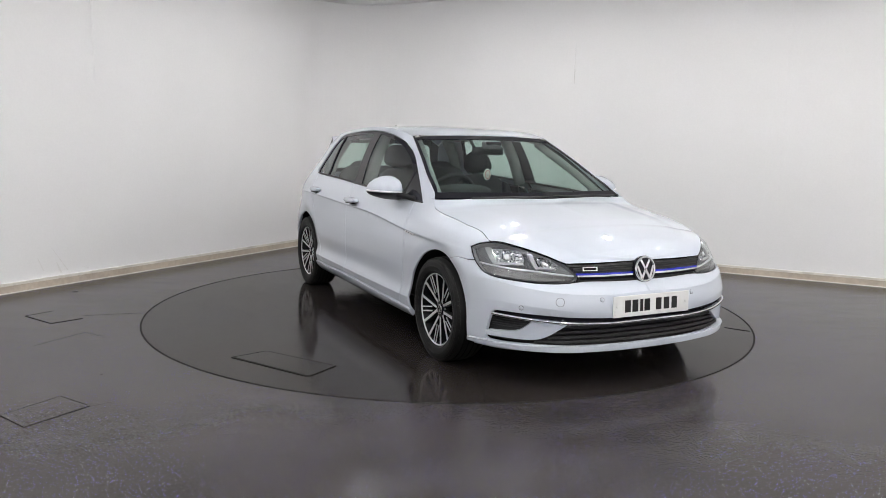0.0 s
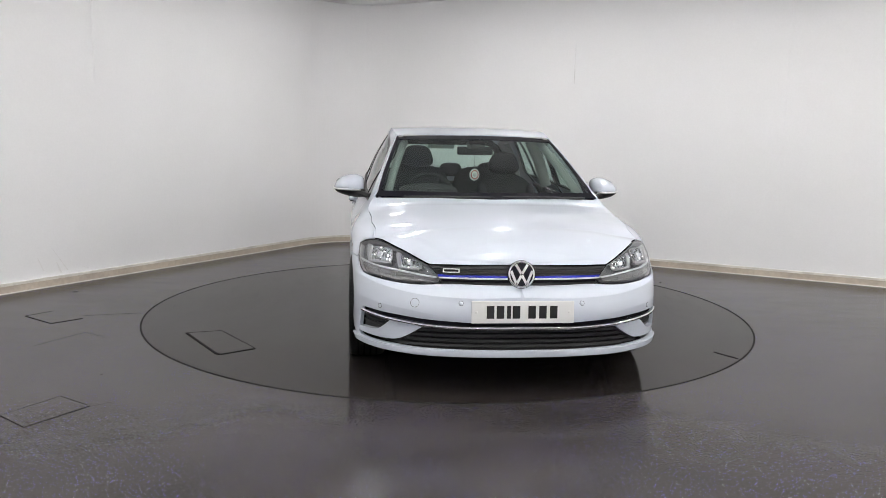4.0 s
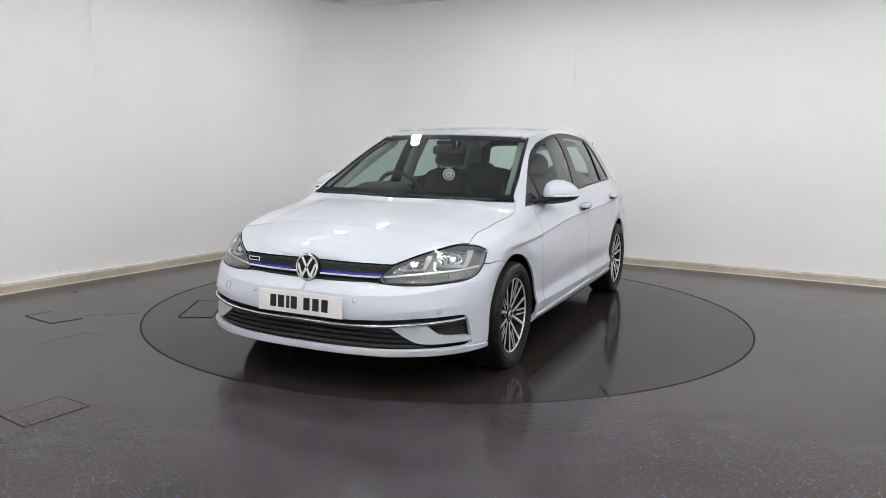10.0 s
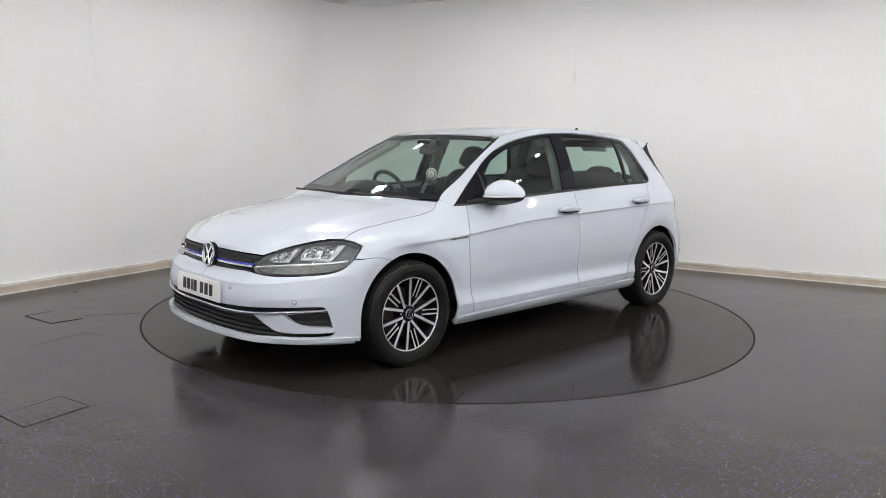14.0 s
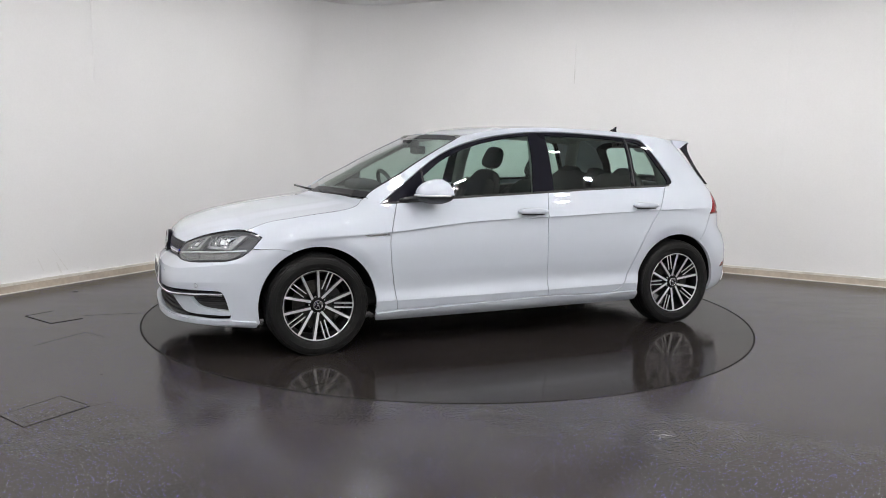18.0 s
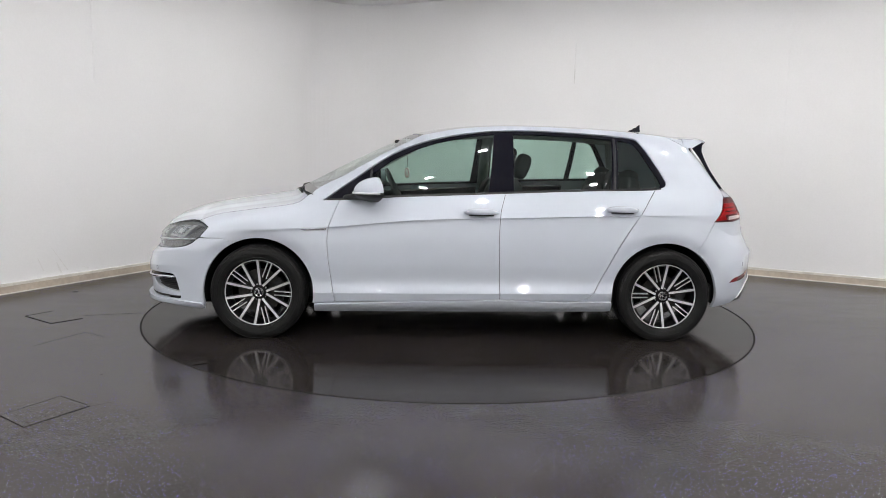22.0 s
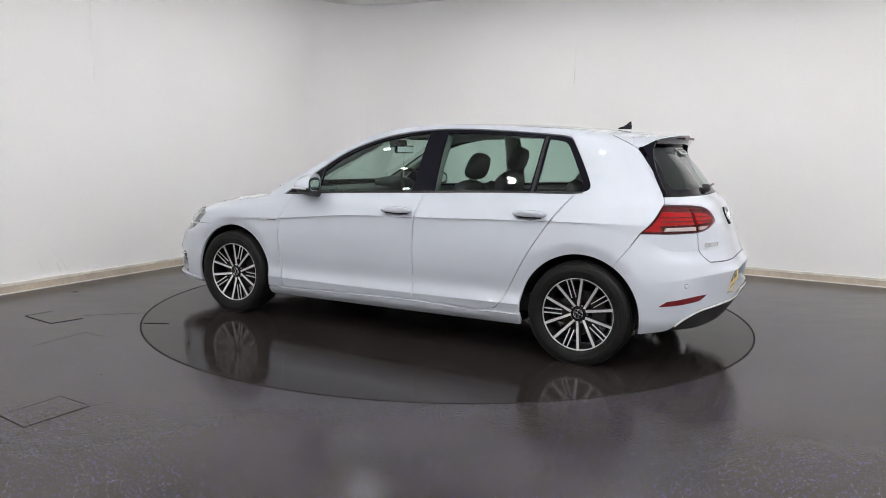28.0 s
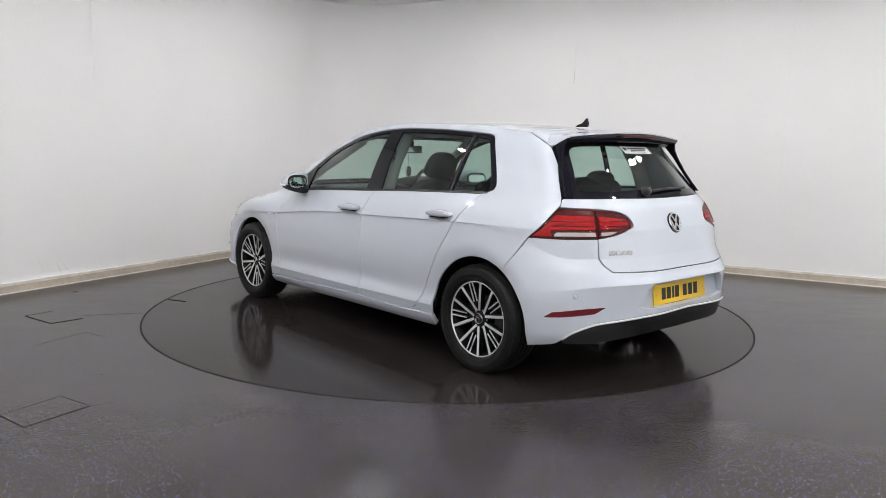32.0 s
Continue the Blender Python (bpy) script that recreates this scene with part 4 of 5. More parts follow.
badge(car, upright(-1.982, 0, .850, 180, 22), .058, "rear_badge", "round chrome emblem on the tailgate")


def number_plate(m, base_mat, label, wide=.52, high=.112):
    bm = bmesh.new()
    box(bm, (-wide / 2, -high / 2, -.006), (wide / 2, high / 2, .0), .002, m)
    pl = part("number_plate", bm, base_mat, car, label)
    xs = [-.165, -.115, -.072, -.034, .045, .100, .155]
    for k, x in enumerate(xs):
        bm = bmesh.new()
        w = .010 if k == 2 else .019
        box(bm, (x - w, -.032, .0), (x + w, .032, .0012), 0, m)
        part("character_bar", bm, INK, pl)
    for x in (-.235, .235):
        bm = bmesh.new()
        lathe(bm, [(.0, .004), (.005, .003), (.0065, 0)], 12, m @ Matrix.Translation((x, 0, 0)))
        part("screw", bm, base_mat, pl)
    bm = bmesh.new()
    box(bm, (-.15, -high / 2 - .010, -.006), (.09, -high / 2 - .001, -.001), .001, m)
    part("holder", bm, BLACK, pl, "black plate holder edge with plain pale bars")
    return pl


number_plate(upright(2.172, 0, .432, 0, 3), PLATE_W, "white plate with plain dark bars")
number_plate(upright(-2.044, 0, .478, 180, 6), PLATE_Y, "yellow plate with plain dark bars")
bm = bmesh.new()
box(bm, (-.043, -.011, 0), (.043, .011, .003), .001, upright(2.084, -.355, .627, -9, 12))
gb = part("grille_badge", bm, CHROME, car, "small chrome grille badge with a plain bar")
bm = bmesh.new()
box(bm, (-.036, -.006, .003), (.036, .006, .0036), 0, upright(2.084, -.355, .627, -9, 12))
part("bar", bm, GAP, gb)

# ---------------------------------------------------------------- headlamps
def inset(ring, d):
    """The outline drawn in by d on all sides."""
    a, b = np.roll(ring, 1, 0), np.roll(ring, -1, 0)
    t = b - a
    n = np.stack([-t[:, 1], t[:, 0]], 1) / (np.linalg.norm(t, axis=1)[:, None] + 1e-9)
    turn = (ring[:, 0] * b[:, 1] - b[:, 0] * ring[:, 1]).sum()
    return ring + n * (d if turn > 0 else -d)


LAMP_MID = mat("lamp_inner_trim", (.42, .42, .43), .32, .5)
INDICATOR = grain(mat("indicator_lens", (.21, .205, .20), .25, coat=.6), 90, .25)
for side in (1, -1):
    rim_ = loop("uz", HEAD)
    head = panel("headlamp", LAMP_GREY, car, rim_, off=-.034, deep=.01, step=.04, side=side, label="clear-lensed headlamp with chrome reflectors")
    panel("lens", LENS, head, rim_, off=.0, deep=.004, step=.03, side=side, label="clear plastic lens")
    panel("bezel", BLACK, head, rim_, [inset(rim_, .003)], off=-.002, deep=.02, step=.03, side=side, label="black outer bezel")
    panel("side_wall", LAMP_MID, head, rim_, [inset(rim_, .0065)], off=-.008, deep=.03, step=.03, side=side)
    panel("indicator", INDICATOR, head, lines(("uz", [(.447, .571), (.55, .565), (.67, .569), (.773, .578), (.875, .588), (.945, .612)]), ("uz", [(.94, .622), (.862, .618), (.792, .614), (.674, .608), (.553, .594), (.45, .581)])), off=-.010, deep=.01, step=.03, side=side, label="grey ribbed indicator lens")
    for u in (.56, .67, .78, .875):
        z = float(np.interp(u, [.45, .55, .67, .78, .875, .945], [.575, .580, .588, .596, .604, .617]))
        panel("rib", LAMP_GREY, head, lines(("uz", [(u - .002, z + .013), (u + .002, z + .013)]), ("uz", [(u + .004, z - .012), (u, z - .012)])), off=-.008, deep=.006, step=.02, side=side)
    panel("light_blade", SATIN, head, lines(("uz", [(.432, .591), (.553, .605), (.674, .619), (.792, .6255), (.862, .6295), (.978, .6385)]), ("uz", [(.98, .633), (.862, .6235), (.792, .6195), (.674, .6125), (.553, .599), (.434, .584)])), off=-.006, deep=.012, step=.03, side=side, label="bright running-lamp blade")
    for bowl_pts, blade, foot in (
            ([(.497, .640), (.512, .668), (.571, .684), (.637, .695, 1), (.626, .629, 1), (.545, .623), (.51, .629)], [(.634, .696, 1), (.664, .701, 1), (.643, .625, 1), (.622, .625, 1)], [(.53, .6275), (.58, .629), (.625, .633), (.625, .6255), (.58, .6225), (.53, .6205)]),
            ([(.692, .680), (.713, .712), (.796, .721), (.91, .7165, 1), (.848, .640, 1), (.775, .643), (.715, .645), (.696, .657)], [(.912, .717, 1), (.956, .719, 1), (.875, .634, 1), (.846, .634, 1)], [(.705, .651), (.78, .650), (.85, .6445), (.85, .635), (.78, .639), (.705, .642)])):
        ring = loop("uz", bowl_pts)
        mid = ring.mean(0)
        bowl = panel("reflector", FACET, head, ring, off=-.026, deep=.005, step=.03, side=side, label="bright reflector bowl")
        panel("reflector_rim", CHROME, bowl, ring, [inset(ring, .006)], off=-.016, deep=.012, step=.03, side=side)
        panel("bulb_cap", SATIN, bowl, mid + (ring - mid) * (.16, .3) + (.004, -.002), off=-.012, deep=.012, step=.03, side=side, label="small bright bulb cap")
        for s in (-.75, -.35, .05, .45, .8):
            panel("rib", CHROME, bowl, mid + (ring - mid) * (.055, .42) + (s * .05, .004), off=-.017, deep=.008, step=.05, side=side)
        panel("upright_blade", LAMP_MID, bowl, loop("uz", blade), off=-.007, deep=.022, step=.03, side=side, label="bright upright light bar")
        panel("foot_blade", LAMP_MID, bowl, loop("uz", foot), off=-.007, deep=.022, step=.03, side=side)

# ---------------------------------------------------------------- bonnet, windscreen, roof
def loft(edge, middle, rows, power, ridge=0.0):
    """A net from an edge line (x, y, z) to a middle line (x, z), crowned between."""
    net = []
    for w in rows:
        k = 1 - (1 - w)**power
        r = w + .0
        s = min(max((w - .22) / .12, 0), 1)
        net.append([(e[0] + (c[0] - e[0]) * r, e[1] * (1 - w), e[2] + (c[1] - e[2]) * k + ridge * s * s * (3 - 2 * s) * (1 - .6 * w)) for e, c in zip(edge, middle)])
    return np.array(net)


def sheet(name, material, net, parent=car, off=0.0, deep=.012, nu=60, nv=24, ur=(0, 1), vr=(0, 1), label="", up=1):
    s = Skin(net, mirror=False)
    gu, gv = np.linspace(ur[0], ur[1], nu) * s.ku[-1], np.linspace(vr[0], vr[1], nv) * s.kv[-1]
    vs = np.array(np.meshgrid(gu, gv)).reshape(2, -1).T
    fs = []
    for j in range(nv - 1):
        for i in range(nu - 1):
            k = j * nu + i
            fs += [(k, k + 1, k + nu + 1), (k, k + nu + 1, k + nu)]
    flip = s.normal(np.array([[gu[nu // 2], gv[nv // 2]]]))[0][2] < 0

    def nrm(q):
        return -s.normal(q) if flip else s.normal(q)
    return raise_panel(name, material, parent, vs, np.array(fs), s, nrm, off, deep, label, both=True)


ROWS_W = [0, .06, .14, .22, .28, .34, .45, .6, .8, 1]
hood_edge = skin(skin.find(flow(HOOD_EDGE, False, count=5), "uz"))
hood_edge[-1, 1] = 0
HOOD_MID = [(1.17, .925), (1.215, .902), (1.29, .890), (1.39, .874), (1.55, .850), (1.66, .832), (1.76, .812), (1.81, .802), (1.855, .789), (1.895, .776), (1.935, .761), (1.97, .7465), (2.028, .711), (2.052, .687), (2.062, .670), (2.068, .656)]
sheet("bonnet", PAINT, loft(hood_edge, flow(HOOD_MID, False, count=5), ROWS_W, 2.0, .006), nu=110, nv=40, vr=(.0035, 1), ur=(.012, .998), label="painted bonnet")
ws_uv = skin.find([(1.751, z) for z in (.928, 1.0, 1.07, 1.14, 1.21, 1.27, 1.318)], "uz", (1.74, 1.77))
ws_edge = skin(ws_uv)
ws_edge[-1] = skin([(1.751, V_TOP)])[0]
WS_MID = [(1.17, .925), (1.02, 1.005), (.875, 1.082), (.735, 1.152), (.59, 1.22), (.455, 1.281), (.355, 1.327)]
ws_net = loft(ws_edge, WS_MID, [0, .08, .2, .4, .7, 1], 1.8)
WS_A, WS_B = .075, .93
sheet("windscreen", SCREEN, ws_net, off=-.004, deep=.004, nu=30, nv=24, ur=(WS_A, WS_B), vr=(.045, 1), label="tinted windscreen")
sheet("screen_border", BLACK, ws_net, off=-.003, deep=.006, nu=6, nv=24, ur=(.0, WS_A), vr=(.012, 1), label="black lower edge of the windscreen")
sheet("screen_border", BLACK, ws_net, off=-.003, deep=.006, nu=6, nv=24, ur=(WS_B, 1), vr=(.012, 1), label="black upper edge of the windscreen")
for sgn in (1, -1):
    s = Skin(ws_net, mirror=False)
    gu, gv = np.linspace(WS_A, WS_B, 30) * s.ku[-1], np.linspace(.012, .045, 3) * s.kv[-1]
    vs = np.array(np.meshgrid(gu, gv)).reshape(2, -1).T
    fs = [f for j in range(2) for i in range(29) for k in [j * 30 + i] for f in ((k, k + 1, k + 31), (k, k + 31, k + 30))]
    fl = s.normal(vs[:1])[0][2] < 0
    raise_panel("screen_border", BLACK, car, vs, np.array(fs), s, (lambda q: -s.normal(q)) if fl else s.normal, -.003, .006, "black side edge of the windscreen", sgn)
roof_u = [1.76, 2.1, 2.407, 2.8, 3.107, 3.4, 3.658, 4.018, 4.2, 4.335]
roof_edge = skin([(u, V_TOP) for u in roof_u])
ROOF_MID = [(.345, 1.330), (.19, 1.362), (.05, 1.382), (-.20, 1.400), (-.42, 1.406), (-.68, 1.404), (-.93, 1.396), (-1.17, 1.381), (-1.30, 1.371), (-1.405, 1.362)]
roof_net = loft(roof_edge, ROOF_MID, [0, .05, .12, .25, .45, .7, 1], 2.2)
sheet("roof", PAINT, roof_net, nu=60, nv=30, vr=(.004, 1), ur=(.004, .999), label="painted roof")
sheet("headlining", PALE, roof_net, off=-.035, deep=.004, nu=30, nv=12, vr=(.03, 1), ur=(.05, .97), label="pale fabric headlining")
# roof spoiler
sp_u = [4.342, 4.40, 4.46, 4.52]
sp_edge = np.concatenate([skin([(u, V_TOP) for u in sp_u]), [(-1.56, .515, 1.318), (-1.648, .525, 1.313)]])
SP_MID = [(-1.412, 1.3615), (-1.47, 1.357), (-1.54, 1.351), (-1.60, 1.3475), (-1.66, 1.3455), (-1.725, 1.3435)]
sp_net = loft(sp_edge, SP_MID, [0, .06, .15, .35, .65, 1], 2.0)
spoiler = sheet("roof_spoiler", PAINT, sp_net, deep=.012, nu=24, nv=24, vr=(.004, 1), ur=(.01, 1), label="painted roof spoiler over the rear window")
bm = bmesh.new()
tip = [tuple(p) for p in sp_net[:, -1]]
tip = tip + [(x, -y, z) for x, y, z in tip[-2::-1]]
rows = []
for x, y, z in tip:
    e = 1 - .8 * (abs(y) / .525)**3
    rows.append([bm.verts.new((x + dx * (e if dx > .01 else 1), y * k, z + dz * (.4 + .6 * e if dz < -.02 else 1))) for dx, dz, k in ((.004, -.004, 1), (-.004, -.008, 1), (.009, -.052, .995), (.05, -.060, .985), (.11, -.05, .975))])
for a, b in zip(rows, rows[1:]):
    for i in range(4):
        bm.faces.new((a[i], b[i], b[i + 1], a[i + 1]))
part("spoiler_lip", bm, BLACK, spoiler, "gloss black underside and rear edge", True)
bm = bmesh.new()
box(bm, (-1.732, -.16, 1.312), (-1.715, .16, 1.326), .003)
part("brake_light", bm, REDDARK, spoiler, "slim dark red high-level brake light")


def leaning(name, pts, side, material, label, out=0.0, deep=.012):
    """A plate at the spoiler's end, leaning in with its height."""
    bm = bmesh.new()
    rings = [[bm.verts.new((x, side * (.512 + (1.325 - z) * .45 + out - d), z)) for x, z in pts] for d in (0, deep)]
    bm.faces.new(rings[0])
    bm.faces.new(rings[1][::-1])
    for i in range(len(pts)):
        k = (i + 1) % len(pts)
        bm.faces.new((rings[0][i], rings[1][i], rings[1][k], rings[0][k]))
    return part(name, bm, material, spoiler, label)


for side in (1, -1):
    leaning("end_plate", [(-1.50, 1.322), (-1.57, 1.319), (-1.650, 1.314), (-1.637, 1.305), (-1.60, 1.285), (-1.562, 1.264), (-1.525, 1.262), (-1.50, 1.29)], side, PAINT, "painted end plate of the spoiler", .001)
    leaning("side_fin", [(-1.562, 1.264), (-1.60, 1.285), (-1.637, 1.305), (-1.630, 1.275), (-1.624, 1.245), (-1.634, 1.20), (-1.665, 1.12), (-1.704, 1.05), (-1.738, .996), (-1.716, .996), (-1.66, 1.09), (-1.605, 1.20)], side, BLACK, "gloss black side fin of the spoiler")

# ---------------------------------------------------------------- tail
gate_out = half(lines(("uz", [(4.552, .981), (4.533, .946)]), ("uz", [(4.6, .943), (4.73, .938), (4.85, .929), (4.925, .912), (4.963, .887), (4.979, .85), (4.93, .828), (4.85, .805), (4.78, .792), (4.727, .785)]), ("uz", [(4.724, .74), (4.726, .69), (4.75, .655), (4.79, .624)]), ("uz", [(4.9, .621), (5.1, .618), (U_END, .618)]), ("uz", [(U_END, .62), (U_END, .978)]), ("uz", [(5.2, .980), (4.965, .983), (4.7, .983), (4.56, .983)])))
gate = panel("tailgate", PAINT, car, gate_out, deep=.015, both=True, step=.025, label="painted tailgate")
glass_out = half(lines(("uz", [(4.555, .989), (4.568, 1.03), (4.575, 1.10), (4.571, 1.18), (4.552, 1.25)]), ("uz", [(4.60, 1.272), (4.68, 1.295), (5.0, 1.312), (U_END, 1.315)]), ("uz", [(U_END, 1.31), (U_END, .985)]), ("uz", [(5.2, .986), (4.965, .989), (4.57, .989)])))
pane_half = half(np.concatenate([lines(("uz", [(U_END, 1.268), (5.2, 1.268), (5.0, 1.266), (4.76, 1.258), (4.70, 1.235), (4.685, 1.19), (4.672, 1.12), (4.66, 1.05), (4.69, 1.024), (4.9, 1.022), (5.2, 1.026), (U_END, 1.027)]))]))


def with_gap(outer, run):
    """Half outline with a half opening: the opening's run ends on the middle line, top to bottom."""
    o = list(outer)
    end = [k for k in range(len(o)) if o[k][0] > U_END - 1e-6]
    z_hi, z_lo = run[0], run[-1]
    above = [k for k in end if o[k][1] > z_hi[1]]
    below = [k for k in end if o[k][1] < z_lo[1]]
    first, last = max(above), min(below)
    return np.array(o[:first + 1] + list(run) + o[last:])


panel("rear_glass_border", BLACK, gate, with_gap(glass_out, pane_half), off=-.002, deep=.008, both=True, step=.03, label="gloss black border of the rear window")
panel("rear_glass", SCREEN, gate, pane_half, off=-.005, deep=.003, both=True, step=.05, label="tinted rear window")
for side in (1, -1):
    panel("spoiler_side", PAINT, spoiler, lines(("uv", [(4.344, V_TOP), (4.45, V_TOP), (4.56, V_TOP), (4.64, V_TOP)]), ("uz", [(4.645, 1.305), (4.60, 1.278), (4.552, 1.254)]), ("uz", [(4.468, 1.291), (4.366, 1.328)])), deep=.012, side=side, step=.02, label="painted end of the spoiler")
    lo_ = panel("tail_lamp", REDDARK, car, loop("uz", LAMP_OUT), off=-.012, deep=.02, side=side, step=.03, label="red tail lamp on the rear quarter")
    li_ = panel("inner_tail_lamp", REDDARK, gate, loop("uz", LAMP_IN), off=-.012, deep=.02, side=side, step=.03, label="red tail lamp on the tailgate")
    for owner, sets in ((lo_, ([(4.40, .815, 1), (4.50, .905, 1), (4.715, .9, 1), (4.708, .835, 1), (4.47, .832, 1)], [(4.365, .795, 1), (4.405, .826, 1), (4.46, .826, 1), (4.475, .797, 1)])), (li_, ([(4.745, .899, 1), (4.9, .885), (4.945, .866), (4.93, .85), (4.745, .838, 1)],))):
        for pts in sets:
            panel("red_light", RED, owner, loop("uz", pts), off=-.004, deep=.01, side=side, step=.03, label="bright red light field")
    for owner, pts in ((lo_, [(4.485, .799, 1), (4.500, .817, 1), (4.705, .819, 1), (4.710, .801, 1)]), (li_, [(4.742, .803, 1), (4.745, .819, 1), (4.845, .822, 1), (4.80, .808)])):
        panel("reversing_light", WHITE_LENS, owner, loop("uz", pts), off=.0025, deep=.01, side=side, step=.03, label="pale reversing light")
    for owner, a, b in ((lo_, 4.47, 4.71), (li_, 4.745, 4.93)):
        for z in (.853, .876):
            panel("light_bar", REDDARK, owner, lines(("uz", [(a, z + .002), (b, z + .002)]), ("uz", [(b, z - .002), (a, z - .002)])), off=-.0025, deep=.006, side=side, step=.05)
    panel("lens", glass("red_clear_lens", (.98, .72, .72), .25), lo_, loop("uz", LAMP_OUT), off=.001, deep=.006, side=side, step=.03, label="clear red outer lens")
    panel("lens", bpy.data.materials["red_clear_lens"], li_, loop("uz", LAMP_IN), off=.001, deep=.006, side=side, step=.03, label="clear red outer lens")
    panel("reflector_strip", STRIP_RED, car, loop("uz", [(4.446, .386, 1), (4.482, .415, 1), (4.60, .432), (4.745, .442, 1), (4.69, .411, 1), (4.56, .397)]), off=.002, deep=.01, side=side, step=.03, label="long red bumper reflector")
    for u, z in ((4.585, .50),):
        q = skin.find([(u, z)], "uz")
        p, n = skin(q)[0], skin.normal(q)[0]
        m = Matrix.Translation(p * (1, side, 1)) @ Vector(n * (1, side, 1)).to_track_quat("Z", "Y").to_matrix().to_4x4()
        bm = bmesh.new()
        lathe(bm, [(.0005, .003), (.0085, .003), (.0105, .0012), (.0115, -.002)], 20, m)
        s = part("parking_sensor", bm, PAINT, car, "small round parking sensor", True)
        bm = bmesh.new()
        lathe(bm, [(.0105, .0005), (.0125, .0006), (.0125, -.002)], 20, m)
        part("ring", bm, GAP, s)
rear_out = half(lines(("uz", [(4.224, .612), (4.287, .700), (4.343, .782)]), ("uz", [(4.5, .781), (4.63, .782), (4.718, .784)]), ("uz", [(4.717, .74), (4.719, .688), (4.742, .652), (4.785, .617)]), ("uz", [(4.9, .614), (5.1, .612), (U_END, .612)]), ("uz", [(U_END, .61), (U_END, .402)]), ("uz", [(5.22, .399), (4.989, .391), (4.828, .377), (4.70, .360), (4.616, .320), (4.565, .277), (4.52, .249), (4.41, .227)]), ("xz", arch(-1.3125, 194, 124.5))))
recess = half(lines(("uz", [(U_END, .557), (5.2, .558), (5.045, .556)]), ("uz", [(5.0, .53), (4.945, .427)]), ("uz", [(5.1, .421), (U_END, .419)])))
panel("rear_bumper", PAINT, car, with_gap(rear_out, recess), deep=.02, both=True, step=.0202, label="painted rear bumper with a plate recess")
edge_ = skin(recess)
bm = bmesh.new()
for sgn in (1, -1):
    a_ = [bm.verts.new((x, sgn * y, z)) for x, y, z in edge_]
    b_ = [bm.verts.new((-2.033, sgn * y, z)) for x, y, z in edge_]
    for k in range(len(a_) - 1):
        bm.faces.new((a_[k], a_[k + 1], b_[k + 1], b_[k]))
box(bm, (-2.036, -.44, .40), (-2.030, .44, .575), .001)
part("plate_recess", bm, PAINT, car, "painted recess behind the rear plate")
panel("diffuser", TRIM, car, half(lines(("uz", [(4.555, .262), (4.565, .272), (4.616, .313), (4.70, .352), (4.828, .369), (4.989, .383), (5.22, .391), (U_END, .394)]), ("uz", [(U_END, .39), (U_END, .268)]), ("uz", [(5.0, .262), (4.75, .252), (4.57, .247)]))), off=-.006, deep=.02, both=True, step=.03, label="black lower rear diffuser")
bead("diffuser_trim", [(U_END, .3955), (5.22, .392), (4.989, .384), (4.828, .370), (4.70, .3525), (4.616, .314), (4.565, .274)], .0042, .002, "chrome strip along the diffuser", material=SATIN)
# model lettering as plain chrome bars
for y, w in ((.52, .035), (.475, .03), (.435, .025), (.40, .025)):
    q = skin.find([(4.80 + (.52 - y), .715)], "uz")
    p, n = skin(q)[0], skin.normal(q)[0]
    bm = bmesh.new()
    box(bm, (-w / 2, -.011, 0), (w / 2, .011, .003), .001, Matrix.Translation(p) @ Matrix.Rotation(math.atan2(n[1], n[0]), 4, "Z") @ Matrix.Rotation(radians(90), 4, "Y") @ Matrix.Rotation(radians(90), 4, "Z"))
    part("lettering_bar", bm, CHROME, gate, "plain chrome lettering bar")
q = skin.find([(4.80, .715)], "uz")
p, n = skin(q)[0] * (1, -1, 1), skin.normal(q)[0] * (1, -1, 1)
bm = bmesh.new()
box(bm, (-.06, -.006, 0), (.05, .006, .003), .001, Matrix.Translation(p) @ Matrix.Rotation(math.atan2(n[1], n[0]), 4, "Z") @ Matrix.Rotation(radians(90), 4, "Y") @ Matrix.Rotation(radians(90), 4, "Z"))
part("lettering_bar", bm, CHROME, gate, "plain chrome lettering bar")
# rear wiper
q = skin.find([(5.30, 1.01), (5.02, 1.022)], "uz")
a, b = skin(q) + skin.normal(q) * .012
a, b = a * (1, -1, 1) + (0, .16, 0), b * (1, -1, 1) + (0, -.02, 0)
bm = bmesh.new()
tube(bm, [tuple(a), tuple((a + b) / 2 + np.array((-.006, 0, .004))), tuple(b)], .007, 8)
wip = part("rear_wiper", bm, TRIM, gate, "black rear wiper", True)
bm = bmesh.new()
lathe(bm, [(.0, .03), (.018, .028), (.026, .012), (.028, -.012)], 20, Matrix.Translation(a) @ Matrix.Rotation(radians(-75), 4, "Y"))
part("wiper_cap", bm, TRIM, wip, "", True)
# sticker in the rear window
q = skin.find([(5.24, 1.253)], "uz")
p, n = skin(q)[0] * (1, 1, 1), skin.normal(q)[0]
m = upright(p[0] - .012, -.04, 1.243, 180, 50)
bm = bmesh.new()
box(bm, (-.13, -.03, -.001), (.13, .03, .0), 0, m)
st = part("window_sticker", bm, mat("sticker_paper", (.75, .8, .78), .5), gate, "white sticker with plain dark bars")
for z, w0, w1, h in ((.012, -.07, .11, .006), (-.004, -.05, .09, .003), (-.016, -.06, .08, .003), (.008, -.115, -.085, .012)):
    bm = bmesh.new()
    box(bm, (w0, z - h, 0), (w1, z + h, .0006), 0, m)
    part("bar", bm, INK, st)
